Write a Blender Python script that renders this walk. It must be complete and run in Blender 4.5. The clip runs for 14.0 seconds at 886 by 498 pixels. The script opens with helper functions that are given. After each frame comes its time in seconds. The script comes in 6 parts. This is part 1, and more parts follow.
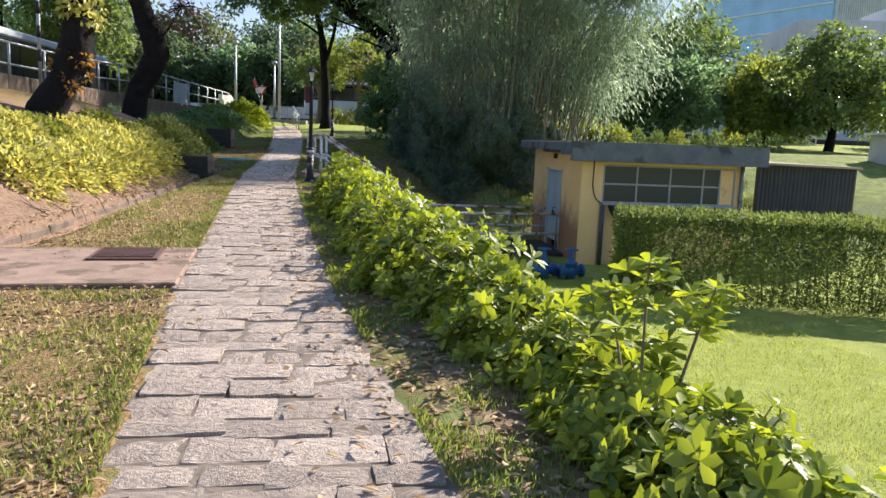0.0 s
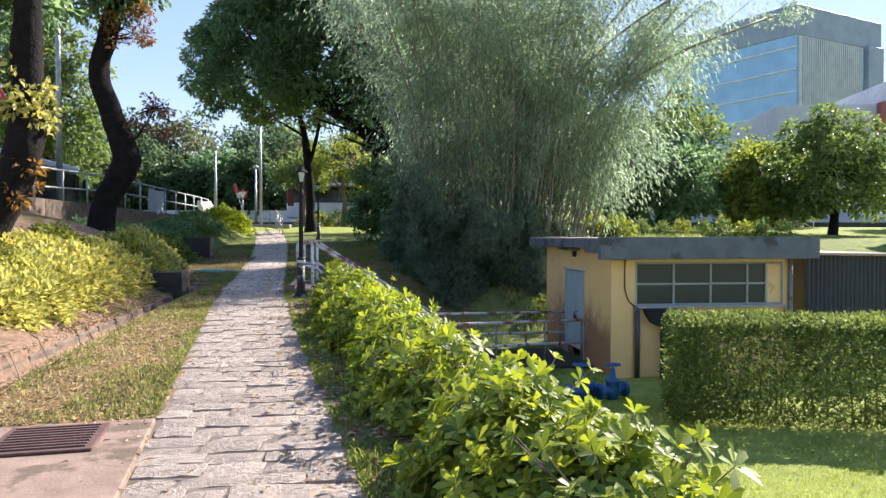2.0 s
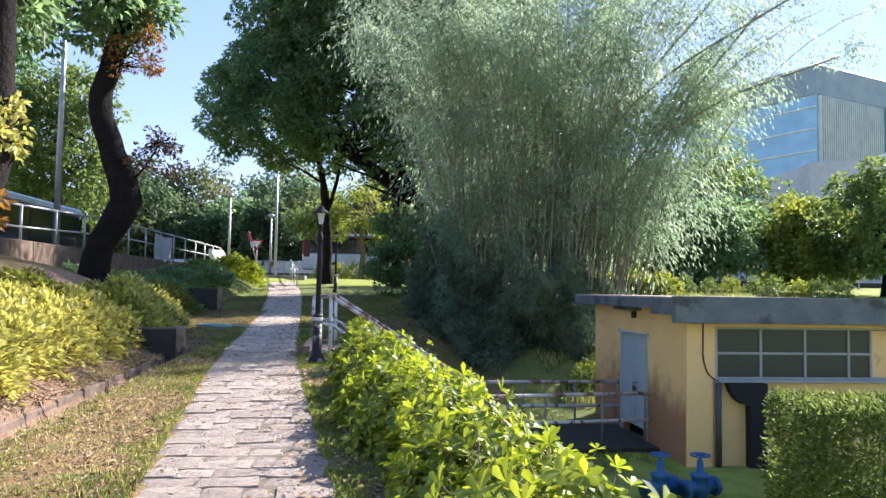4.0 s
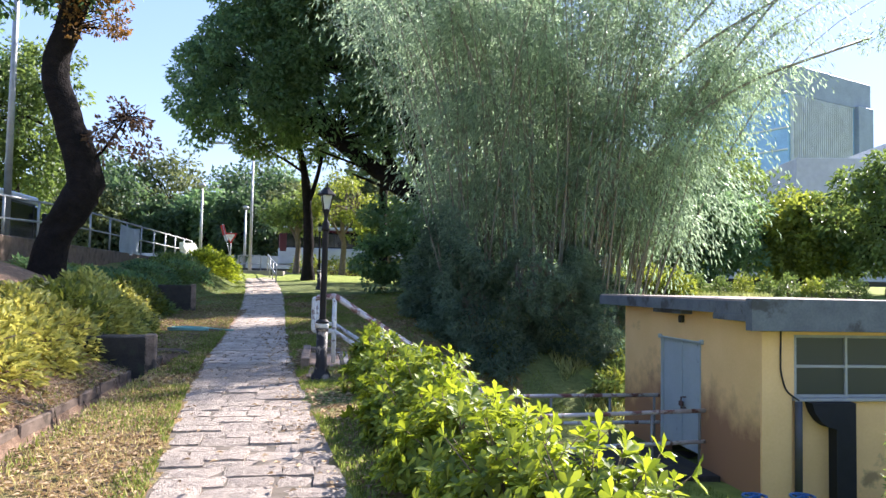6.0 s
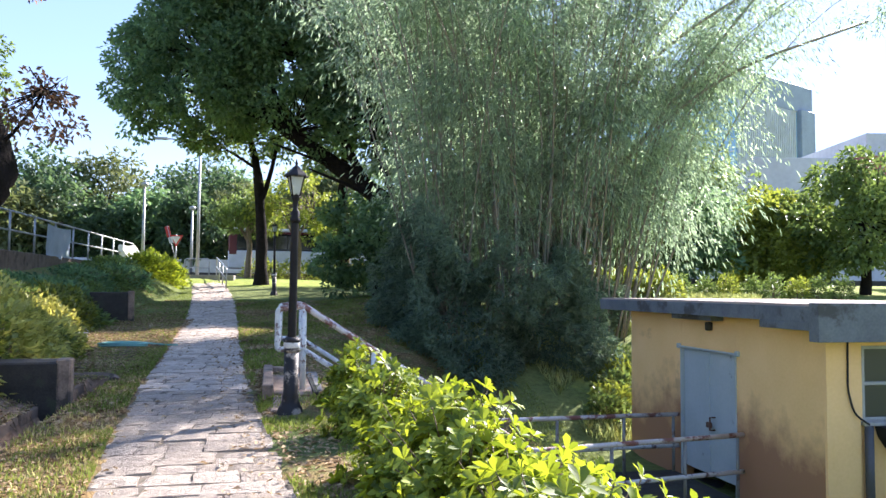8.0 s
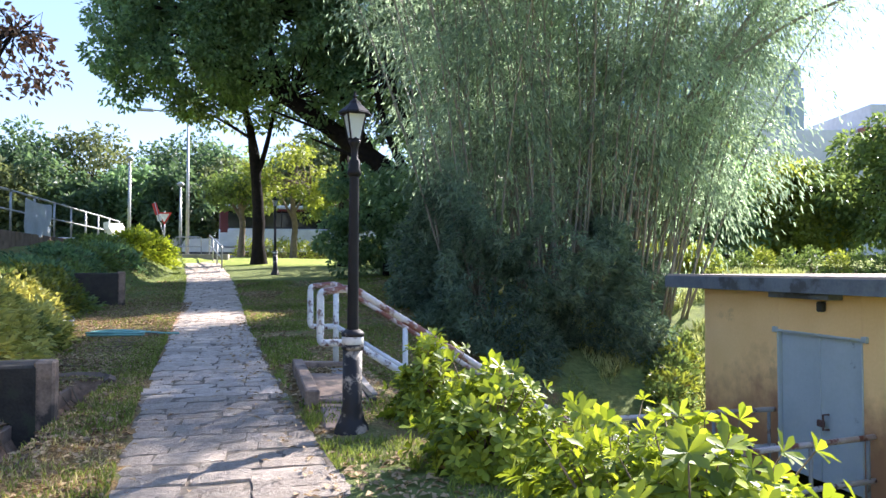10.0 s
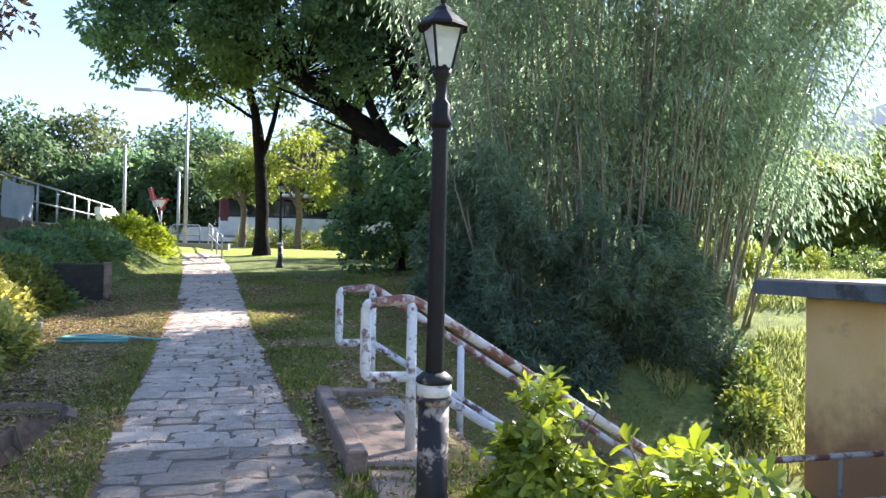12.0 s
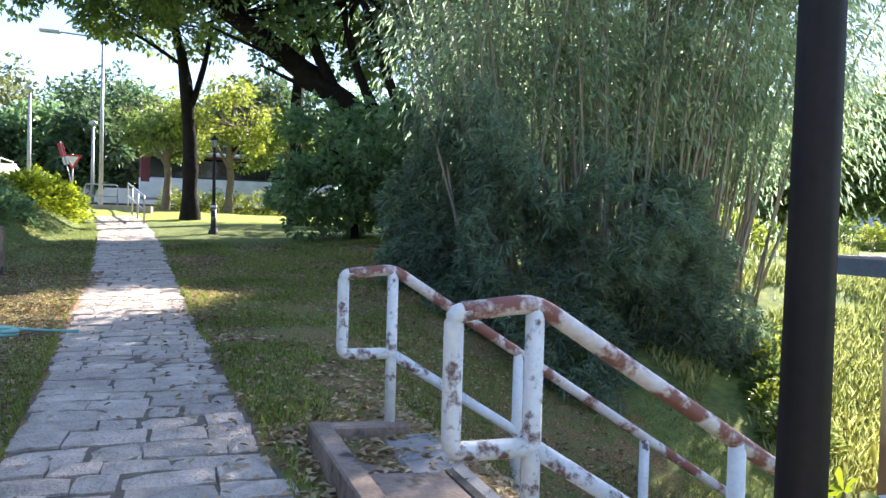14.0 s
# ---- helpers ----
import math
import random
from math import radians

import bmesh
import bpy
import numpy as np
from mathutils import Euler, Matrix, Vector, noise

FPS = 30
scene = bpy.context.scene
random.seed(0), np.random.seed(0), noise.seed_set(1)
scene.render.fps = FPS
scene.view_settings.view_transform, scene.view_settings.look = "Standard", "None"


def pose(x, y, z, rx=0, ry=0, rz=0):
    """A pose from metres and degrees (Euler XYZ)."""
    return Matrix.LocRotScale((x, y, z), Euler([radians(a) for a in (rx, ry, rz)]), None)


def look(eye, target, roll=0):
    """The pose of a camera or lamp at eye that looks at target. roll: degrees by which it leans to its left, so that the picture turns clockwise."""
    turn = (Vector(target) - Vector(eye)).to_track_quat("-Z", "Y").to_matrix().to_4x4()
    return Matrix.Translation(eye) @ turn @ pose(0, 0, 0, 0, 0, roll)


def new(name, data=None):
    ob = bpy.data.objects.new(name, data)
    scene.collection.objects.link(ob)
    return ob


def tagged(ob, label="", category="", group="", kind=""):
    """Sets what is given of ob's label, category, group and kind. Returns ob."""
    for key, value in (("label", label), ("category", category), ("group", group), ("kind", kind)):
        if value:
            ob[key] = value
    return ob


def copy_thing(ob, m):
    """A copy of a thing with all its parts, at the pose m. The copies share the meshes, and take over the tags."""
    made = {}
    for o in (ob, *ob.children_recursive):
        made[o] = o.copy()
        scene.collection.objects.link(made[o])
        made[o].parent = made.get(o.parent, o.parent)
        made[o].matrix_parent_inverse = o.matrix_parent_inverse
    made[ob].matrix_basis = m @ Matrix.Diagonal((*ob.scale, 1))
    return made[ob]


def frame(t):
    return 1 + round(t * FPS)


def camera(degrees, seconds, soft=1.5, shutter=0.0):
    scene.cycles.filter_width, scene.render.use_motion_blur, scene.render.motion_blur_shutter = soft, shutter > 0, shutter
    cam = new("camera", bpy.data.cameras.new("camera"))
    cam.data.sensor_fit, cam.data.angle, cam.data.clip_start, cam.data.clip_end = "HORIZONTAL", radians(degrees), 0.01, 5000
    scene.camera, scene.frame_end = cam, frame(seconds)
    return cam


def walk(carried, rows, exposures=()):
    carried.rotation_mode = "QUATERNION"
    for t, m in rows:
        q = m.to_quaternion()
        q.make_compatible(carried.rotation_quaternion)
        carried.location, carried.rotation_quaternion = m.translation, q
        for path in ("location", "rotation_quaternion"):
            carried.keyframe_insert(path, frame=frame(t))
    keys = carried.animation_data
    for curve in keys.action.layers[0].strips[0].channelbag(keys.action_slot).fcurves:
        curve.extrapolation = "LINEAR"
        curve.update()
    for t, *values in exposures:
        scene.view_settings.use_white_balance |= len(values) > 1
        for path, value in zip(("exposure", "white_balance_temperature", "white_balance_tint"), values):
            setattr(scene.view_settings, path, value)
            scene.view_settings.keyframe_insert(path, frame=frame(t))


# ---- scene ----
cam = camera(61.7, 14.0)
PATH = [
    (0, (1.745, 1.916, 1.361), (1.938, 3.885, 1.068), 2.2),
    (0.5, (1.643, 2.492, 1.396), (1.879, 4.47, 1.219), 1.2),
    (1, (1.585, 3.1, 1.413), (1.877, 5.075, 1.29), 0.5),
    (1.5, (1.466, 3.76, 1.435), (1.723, 5.742, 1.346), -0.2),
    (2, (1.353, 4.366, 1.482), (1.59, 6.351, 1.446), -0.1),
    (2.5, (1.294, 4.998, 1.508), (1.481, 6.989, 1.552), 1.0),
    (2.7, (1.27, 5.243, 1.496), (1.442, 7.233, 1.585), 1.1),
    (4.8, (0.932, 7.807, 1.489), (1.142, 9.793, 1.6), 0.8),
    (5, (0.86, 8.029, 1.496), (1.051, 10.017, 1.603), 1.2),
    (5.5, (0.659, 8.604, 1.517), (0.888, 10.588, 1.611), 1.4),
    (6, (0.483, 9.266, 1.54), (0.758, 11.244, 1.64), 1.1),
    (6.5, (0.373, 9.835, 1.554), (0.734, 11.799, 1.666), 0.4),
    (7, (0.312, 10.379, 1.549), (0.738, 12.331, 1.642), 0.7),
    (7.5, (0.29, 10.942, 1.575), (0.696, 12.898, 1.666), 0.9),
    (8, (0.236, 11.565, 1.57), (0.639, 13.521, 1.679), 0.5),
    (8.2, (0.206, 11.825, 1.568), (0.613, 13.781, 1.668), 0.5),
    (10.3, (-0.39, 14.084, 1.523), (0.063, 16.032, 1.552), -0.1),
    (10.5, (-0.408, 14.311, 1.511), (0.068, 16.254, 1.519), 0.4),
    (11, (-0.449, 14.926, 1.53), (0.048, 16.862, 1.478), 1.5),
    (11.5, (-0.496, 15.517, 1.573), (0.018, 17.45, 1.542), 1.2),
    (12, (-0.524, 16.076, 1.606), (-0.08, 18.026, 1.638), 1.0),
    (12.5, (-0.577, 16.699, 1.6), (-0.16, 18.655, 1.638), 0.2),
    (13, (-0.637, 17.351, 1.594), (-0.144, 19.289, 1.623), -0.3),
    (13.5, (-0.706, 18.025, 1.592), (-0.172, 19.953, 1.583), -0.1),
    (14, (-0.783, 18.649, 1.602), (-0.151, 20.545, 1.55), 1.6),
]
walk(cam, [(t, look(eye, target, roll)) for t, eye, target, roll in PATH],
     exposures=[(0, 1.38, 6050, 18), (2.5, 1.7, 5850, 19.5), (5, 1.8, 5750, 20.5), (8, 2.05, 5750, 19.5), (11, 2.16, 5780, 18.5), (14, 2.38, 5880, 17)])

# ---- world, sun, exposure ----
SUN_AZ, SUN_EL = 52.0, 34.0
world = bpy.data.worlds.new("sky")
scene.world = world
world.use_nodes = True
wn = world.node_tree.nodes
sky = wn.new("ShaderNodeTexSky")
sky.sky_type = 'NISHITA'
sky.sun_disc = False
sky.sun_elevation, sky.sun_rotation = radians(SUN_EL), radians(SUN_AZ)
sky.air_density, sky.dust_density, sky.ozone_density = 1.0, 0.15, 1.6
wn["Background"].inputs["Strength"].default_value = 0.15
deep = wn.new("ShaderNodeHueSaturation")
deep.inputs["Saturation"].default_value, deep.inputs["Value"].default_value = 1.7, 1.22
deep.inputs["Hue"].default_value = 0.516
soften = wn.new("ShaderNodeGamma")
soften.inputs["Gamma"].default_value = 0.42
world.node_tree.links.new(sky.outputs[0], soften.inputs["Color"])
world.node_tree.links.new(soften.outputs[0], deep.inputs["Color"])
world.node_tree.links.new(deep.outputs[0], wn["Background"].inputs["Color"])
sun = new("sun", bpy.data.lights.new("sun", 'SUN'))
sun.data.energy, sun.data.angle, sun.data.color = 4.5, radians(0.5), (1.0, 0.91, 0.77)
sun_dir = Vector((math.sin(radians(SUN_AZ)) * math.cos(radians(SUN_EL)),
                  math.cos(radians(SUN_AZ)) * math.cos(radians(SUN_EL)), math.sin(radians(SUN_EL))))
sun.matrix_world = look(sun_dir * 80, (0, 0, 0))


# ---- materials ----
def material(name, color, rough=0.7, metal=0.0, alt=None, scale=6.0, fine=60.0, bump=0.3, spec=0.4,
             island=0.0, per_object=0.0, stain=None, stain_scale=2.0, stain_at=0.55, depth=0.01):
    """A surface with two scales of colour change, optional stains and fine relief."""
    m = bpy.data.materials.new(name)
    m.use_nodes = True
    nt = m.node_tree
    n, l = nt.nodes, nt.links
    b = n["Principled BSDF"]
    b.inputs["Roughness"].default_value = rough
    b.inputs["Metallic"].default_value = metal
    b.inputs["Specular IOR Level"].default_value = spec
    alt = alt or tuple(c * 0.72 for c in color)
    co = n.new("ShaderNodeTexCoord")
    n1, n2 = n.new("ShaderNodeTexNoise"), n.new("ShaderNodeTexNoise")
    n1.inputs["Scale"].default_value, n1.inputs["Detail"].default_value = scale, 5
    n2.inputs["Scale"].default_value, n2.inputs["Detail"].default_value = fine, 4
    l.new(co.outputs["Object"], n1.inputs["Vector"])
    l.new(co.outputs["Object"], n2.inputs["Vector"])
    add = n.new("ShaderNodeMath")
    add.operation = 'MULTIPLY_ADD'
    l.new(n2.outputs["Fac"], add.inputs[0])
    add.inputs[1].default_value = 0.6
    l.new(n1.outputs["Fac"], add.inputs[2])
    ramp = n.new("ShaderNodeMapRange")
    ramp.inputs[1].default_value, ramp.inputs[2].default_value = 0.55, 1.05
    l.new(add.outputs[0], ramp.inputs[0])
    mix = n.new("ShaderNodeMix")
    mix.data_type = 'RGBA'
    mix.inputs[6].default_value, mix.inputs[7].default_value = (*alt, 1), (*color, 1)
    l.new(ramp.outputs[0], mix.inputs[0])
    out = mix.outputs[2]
    if stain:
        n3 = n.new("ShaderNodeTexNoise")
        n3.inputs["Scale"].default_value, n3.inputs["Detail"].default_value = stain_scale, 7
        n3.inputs["Roughness"].default_value = 0.65
        l.new(co.outputs["Object"], n3.inputs["Vector"])
        r3 = n.new("ShaderNodeMapRange")
        r3.inputs[1].default_value, r3.inputs[2].default_value = stain_at, stain_at + 0.07
        l.new(n3.outputs["Fac"], r3.inputs[0])
        mx = n.new("ShaderNodeMix")
        mx.data_type = 'RGBA'
        l.new(r3.outputs[0], mx.inputs[0])
        l.new(out, mx.inputs[6])
        mx.inputs[7].default_value = (*stain, 1)
        out = mx.outputs[2]
    if island or per_object:
        if island:
            src = n.new("ShaderNodeNewGeometry").outputs["Random Per Island"]
        else:
            src = n.new("ShaderNodeObjectInfo").outputs["Random"]
        hs = n.new("ShaderNodeHueSaturation")
        mr = n.new("ShaderNodeMapRange")
        k = island or per_object
        mr.inputs[3].default_value, mr.inputs[4].default_value = 1 - k, 1 + k
        l.new(src, mr.inputs[0])
        l.new(mr.outputs[0], hs.inputs["Value"])
        l.new(out, hs.inputs["Color"])
        out = hs.outputs[0]
    l.new(out, b.inputs["Base Color"])
    if bump:
        bp = n.new("ShaderNodeBump")
        bp.inputs["Strength"].default_value, bp.inputs["Distance"].default_value = bump, depth
        l.new(add.outputs[0], bp.inputs["Height"])
        l.new(bp.outputs[0], b.inputs["Normal"])
    return m


def foliage(name, dark, light, through_light=0.4, rough=0.45, spec=0.35):
    """Leaves: colour varies leaf by leaf and patch by patch; light passes through."""
    m = bpy.data.materials.new(name)
    m.use_nodes = True
    n, l = m.node_tree.nodes, m.node_tree.links
    b = n["Principled BSDF"]
    b.inputs["Roughness"].default_value = rough
    b.inputs["Specular IOR Level"].default_value = spec
    geo = n.new("ShaderNodeNewGeometry")
    co = n.new("ShaderNodeTexCoord")
    nz = n.new("ShaderNodeTexNoise")
    nz.inputs["Scale"].default_value = 0.7
    l.new(co.outputs["Object"], nz.inputs["Vector"])
    ma = n.new("ShaderNodeMath")
    ma.operation = 'MULTIPLY_ADD'
    l.new(geo.outputs["Random Per Island"], ma.inputs[0])
    ma.inputs[1].default_value = 0.6
    l.new(nz.outputs["Fac"], ma.inputs[2])
    cr = n.new("ShaderNodeValToRGB")
    cr.color_ramp.elements[0].position, cr.color_ramp.elements[0].color = 0.35, (*dark, 1)
    cr.color_ramp.elements[1].position, cr.color_ramp.elements[1].color = 1.05, (*light, 1)
    l.new(ma.outputs[0], cr.inputs[0])
    l.new(cr.outputs[0], b.inputs["Base Color"])
    tr = n.new("ShaderNodeBsdfTranslucent")
    hs = n.new("ShaderNodeHueSaturation")
    hs.inputs["Saturation"].default_value, hs.inputs["Value"].default_value = 1.1, 1.7
    hs.inputs["Hue"].default_value = 0.49
    l.new(cr.outputs[0], hs.inputs["Color"])
    l.new(hs.outputs[0], tr.inputs["Color"])
    mx = n.new("ShaderNodeMixShader")
    mx.inputs[0].default_value = through_light
    l.new(b.outputs[0], mx.inputs[1])
    l.new(tr.outputs[0], mx.inputs[2])
    l.new(mx.outputs[0], n["Material Output"].inputs["Surface"])
    return m


def ground_material():
    """Grass, dry leaf litter and bare earth, blended by the cover attributes of the ground."""
    m = bpy.data.materials.new("ground")
    m.use_nodes = True
    n, l = m.node_tree.nodes, m.node_tree.links
    b = n["Principled BSDF"]
    b.inputs["Roughness"].default_value = 0.95
    b.inputs["Specular IOR Level"].default_value = 0.15
    co = n.new("ShaderNodeTexCoord")

    def noise_at(scale, detail=6, rough=0.6):
        t = n.new("ShaderNodeTexNoise")
        t.inputs["Scale"].default_value, t.inputs["Detail"].default_value, t.inputs["Roughness"].default_value = scale, detail, rough
        l.new(co.outputs["Object"], t.inputs["Vector"])
        return t.outputs["Fac"]

    def blend(fac, a, c):
        x = n.new("ShaderNodeMix")
        x.data_type = 'RGBA'
        for sock, v in ((x.inputs[0], fac), (x.inputs[6], a), (x.inputs[7], c)):
            if isinstance(v, tuple):
                sock.default_value = (*v, 1)
            else:
                l.new(v, sock)
        return x.outputs[2]

    def step(src, lo, hi):
        r = n.new("ShaderNodeMapRange")
        r.inputs[1].default_value, r.inputs[2].default_value = lo, hi
        l.new(src, r.inputs[0])
        return r.outputs[0]

    def attribute(name):
        a = n.new("ShaderNodeAttribute")
        a.attribute_name = name
        return a.outputs["Fac"]

    def plus(a, c, k):
        x = n.new("ShaderNodeMath")
        x.operation = 'MULTIPLY_ADD'
        l.new(c, x.inputs[0])
        x.inputs[1].default_value = k
        l.new(a, x.inputs[2])
        return x.outputs[0]

    fine = noise_at(70, 5)
    grass = blend(step(noise_at(9), 0.35, 0.7), (0.1, 0.125, 0.035), (0.21, 0.24, 0.075))
    grass = blend(step(fine, 0.45, 0.75), grass, (0.17, 0.2, 0.06))
    lawn = blend(step(noise_at(4), 0.3, 0.7), (0.2, 0.25, 0.04), (0.32, 0.36, 0.075))
    lawn = blend(step(fine, 0.5, 0.8), lawn, (0.3, 0.33, 0.09))
    soil = blend(step(noise_at(14), 0.3, 0.75), (0.17, 0.11, 0.07), (0.35, 0.235, 0.15))
    litter = blend(step(noise_at(45, 3), 0.4, 0.65), (0.14, 0.09, 0.04), (0.38, 0.26, 0.11))
    mask = plus(attribute("dry"), noise_at(3.5), 0.9)
    base = blend(step(plus(attribute("lawn"), noise_at(2.5), 0.5), 0.7, 0.85), grass, lawn)
    base = blend(step(mask, 0.78, 1.0), base, litter)
    base = blend(step(plus(attribute("soil"), noise_at(3), 0.6), 0.75, 0.95), base, soil)
    l.new(base, b.inputs["Base Color"])
    bp = n.new("ShaderNodeBump")
    bp.inputs["Strength"].default_value, bp.inputs["Distance"].default_value = 0.7, 0.04
    l.new(plus(fine, noise_at(18), 0.8), bp.inputs["Height"])
    l.new(bp.outputs[0], b.inputs["Normal"])
    return m


M_GROUND = ground_material()
M_STONE = material("granite_sett", (0.57, 0.48, 0.38), 0.85, alt=(0.36, 0.295, 0.23), scale=7, fine=48, bump=1.0, spec=0.25,
                   per_object=0.14, stain=(0.17, 0.13, 0.095), stain_scale=5.0, stain_at=0.64, depth=0.045)
M_STONE_FAR = material("granite_setts_far", (0.57, 0.48, 0.38), 0.85, alt=(0.36, 0.295, 0.23), scale=7, fine=48, bump=1.0, spec=0.25,
                       island=0.14, stain=(0.17, 0.13, 0.095), stain_scale=5.0, stain_at=0.64, depth=0.045)
M_JOINT = material("joint_earth", (0.19, 0.15, 0.11), 0.95, alt=(0.09, 0.075, 0.05), scale=12, bump=0.6)
M_CONCRETE = material("weathered_concrete", (0.34, 0.31, 0.27), 0.9, alt=(0.2, 0.18, 0.155), scale=5, fine=50, bump=0.5,
                      stain=(0.1, 0.09, 0.07), stain_scale=2.6, stain_at=0.56)
# Near-black base colour carries the shade of the culvert openings.
M_CONCRETE_DARK = material("mossy_concrete_shade_dark", (0.055, 0.048, 0.038), 0.9, alt=(0.024, 0.022, 0.018), scale=6, fine=45, bump=0.5,
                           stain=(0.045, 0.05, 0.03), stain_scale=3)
M_SLAB = material("brown_weathered_concrete", (0.34, 0.245, 0.175), 0.9, alt=(0.14, 0.1, 0.07), scale=4, fine=40, bump=0.7,
                  stain=(0.06, 0.05, 0.04), stain_scale=2.5, stain_at=0.54)
M_DRAIN = material("earthy_concrete", (0.22, 0.16, 0.115), 0.95, alt=(0.11, 0.08, 0.055), scale=5, fine=45, bump=0.6,
                   stain=(0.1, 0.075, 0.05), stain_scale=3)
M_APRON = material("sandy_concrete", (0.32, 0.225, 0.16), 0.95, alt=(0.19, 0.13, 0.09), scale=4, fine=55, bump=0.6,
                   stain=(0.13, 0.095, 0.06), stain_scale=2.2, stain_at=0.52)
M_IRON = material("rusty_iron", (0.16, 0.09, 0.065), 0.8, 0.2, alt=(0.09, 0.055, 0.045), scale=15, bump=0.5)
M_YELLOW = material("yellow_wall_paint", (0.9, 0.59, 0.26), 0.85, alt=(0.82, 0.52, 0.21), scale=1.3, fine=25, bump=0.15,
                    stain=(0.4, 0.26, 0.12), stain_scale=0.9, stain_at=0.62)
M_ROOF_EDGE = material("grey_roof_edge", (0.17, 0.185, 0.19), 0.85, alt=(0.1, 0.11, 0.12), scale=2.5, fine=30, bump=0.2,
                       stain=(0.07, 0.07, 0.065), stain_scale=1.6)
M_ROOF_TOP = material("dusty_roof", (0.48, 0.37, 0.28), 0.9, alt=(0.34, 0.26, 0.2), scale=2, fine=20, bump=0.3)
M_DOOR = material("blue_grey_steel", (0.42, 0.47, 0.47), 0.55, alt=(0.36, 0.41, 0.41), scale=2, fine=20, bump=0.05,
                  stain=(0.17, 0.18, 0.17), stain_scale=2.2, stain_at=0.64)
M_FRAME = material("grey_window_frame", (0.42, 0.42, 0.38), 0.6, scale=5, bump=0.05)
M_SHEET = material("dark_sheet_metal", (0.1, 0.1, 0.1), 0.6, 0.3, scale=2, fine=30, bump=0.1, stain=(0.17, 0.15, 0.13), stain_at=0.6)
M_BLACK = material("black_lamp_paint", (0.02, 0.018, 0.017), 0.5, alt=(0.012, 0.011, 0.011), scale=8, fine=60, bump=0.12, spec=0.15,
                   stain=(0.2, 0.18, 0.15), stain_scale=6, stain_at=0.71)
M_BLACK_WORN = material("worn_lamp_base_paint", (0.022, 0.019, 0.017), 0.55, alt=(0.018, 0.017, 0.016), scale=8, fine=60, bump=0.2, spec=0.3,
                        stain=(0.34, 0.28, 0.21), stain_scale=5, stain_at=0.53)
M_WHITE = material("white_paint_band", (0.72, 0.69, 0.62), 0.6, scale=9, bump=0.2, stain=(0.3, 0.26, 0.2), stain_scale=8, stain_at=0.6)
M_PEEL = material("peeling_white_paint", (0.74, 0.73, 0.68), 0.65, alt=(0.58, 0.57, 0.53), scale=5, fine=40, bump=0.5,
                  stain=(0.15, 0.085, 0.065), stain_scale=6.0, stain_at=0.54)
M_PEEL_TOP = material("rusted_handrail_paint", (0.66, 0.61, 0.56), 0.65, alt=(0.5, 0.42, 0.38), scale=5, fine=40, bump=0.5,
                      stain=(0.22, 0.09, 0.065), stain_scale=4.2, stain_at=0.48)
M_GALV = material("galvanised_steel", (0.42, 0.43, 0.42), 0.5, 0.55, scale=6, bump=0.08)
M_GALV_OLD = material("weathered_grey_pipe", (0.27, 0.27, 0.25), 0.6, 0.3, scale=6, bump=0.15, stain=(0.15, 0.1, 0.07), stain_scale=6)
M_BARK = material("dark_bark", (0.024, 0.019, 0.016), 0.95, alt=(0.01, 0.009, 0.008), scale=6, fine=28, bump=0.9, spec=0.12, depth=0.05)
M_BARK_PALE = material("pale_bark", (0.2, 0.16, 0.12), 0.95, alt=(0.11, 0.085, 0.06), scale=6, fine=28, bump=0.9, depth=0.04)
M_TWIG = material("shrub_stem", (0.2, 0.15, 0.09), 0.9, scale=10, bump=0.4)
M_CULM = material("bamboo_culm", (0.26, 0.23, 0.16), 0.55, alt=(0.14, 0.13, 0.09), scale=1.2, fine=15, bump=0.1, island=0.35)
M_BLUE = material("blue_enamel", (0.03, 0.12, 0.3), 0.4, scale=9, bump=0.1, stain=(0.08, 0.06, 0.05), stain_scale=7, stain_at=0.66)
M_ASPHALT = material("asphalt", (0.06, 0.06, 0.06), 0.9, scale=3, fine=90, bump=0.3)
M_HOSE = material("faded_green_hose", (0.2, 0.42, 0.36), 0.6, scale=8, bump=0.05)
M_BUCKET = material("grey_bucket_plastic", (0.4, 0.39, 0.35), 0.6, scale=7, bump=0.1)
M_BANNER = material("pale_grey_sheet", (0.42, 0.47, 0.52), 0.7, scale=2, fine=20, bump=0.2)
M_RED = material("red_sign_paint", (0.55, 0.05, 0.04), 0.5, scale=8, bump=0.02)
M_SIGN_WHITE = material("white_sign_face", (0.75, 0.74, 0.7), 0.5, scale=8, bump=0.02)
M_DARK_SIGN = material("black_sign_print", (0.02, 0.02, 0.02), 0.6, scale=8, bump=0.0)
M_BUS_GREEN = material("green_bus_panel", (0.03, 0.3, 0.1), 0.35, scale=1.5, bump=0.0, stain=(0.5, 0.1, 0.04), stain_scale=0.9, stain_at=0.62)
M_BUS_WHITE = material("white_bus_panel", (0.62, 0.66, 0.7), 0.35, scale=1.5, bump=0.0)
M_MAROON = material("maroon_bus_panel", (0.1, 0.012, 0.02), 0.35, scale=1.5, bump=0.0)
M_BUS_GLASS = material("dark_bus_glass", (0.012, 0.015, 0.018), 0.12, scale=1, bump=0.0, spec=0.6)
M_TYRE = material("tyre_rubber", (0.02, 0.02, 0.02), 0.85, scale=8, bump=0.1)
# Tower glass and cladding are paler and bluer, with distance haze in the colour.
M_TOWER_GLASS = material("hazed_blue_curtain_wall", (0.28, 0.48, 0.72), 0.25, 0.1, scale=0.15, fine=2, bump=0.0, spec=0.6)
M_TOWER_FIN = material("pale_metal_fin", (0.62, 0.66, 0.7), 0.5, scale=0.3, bump=0.0)
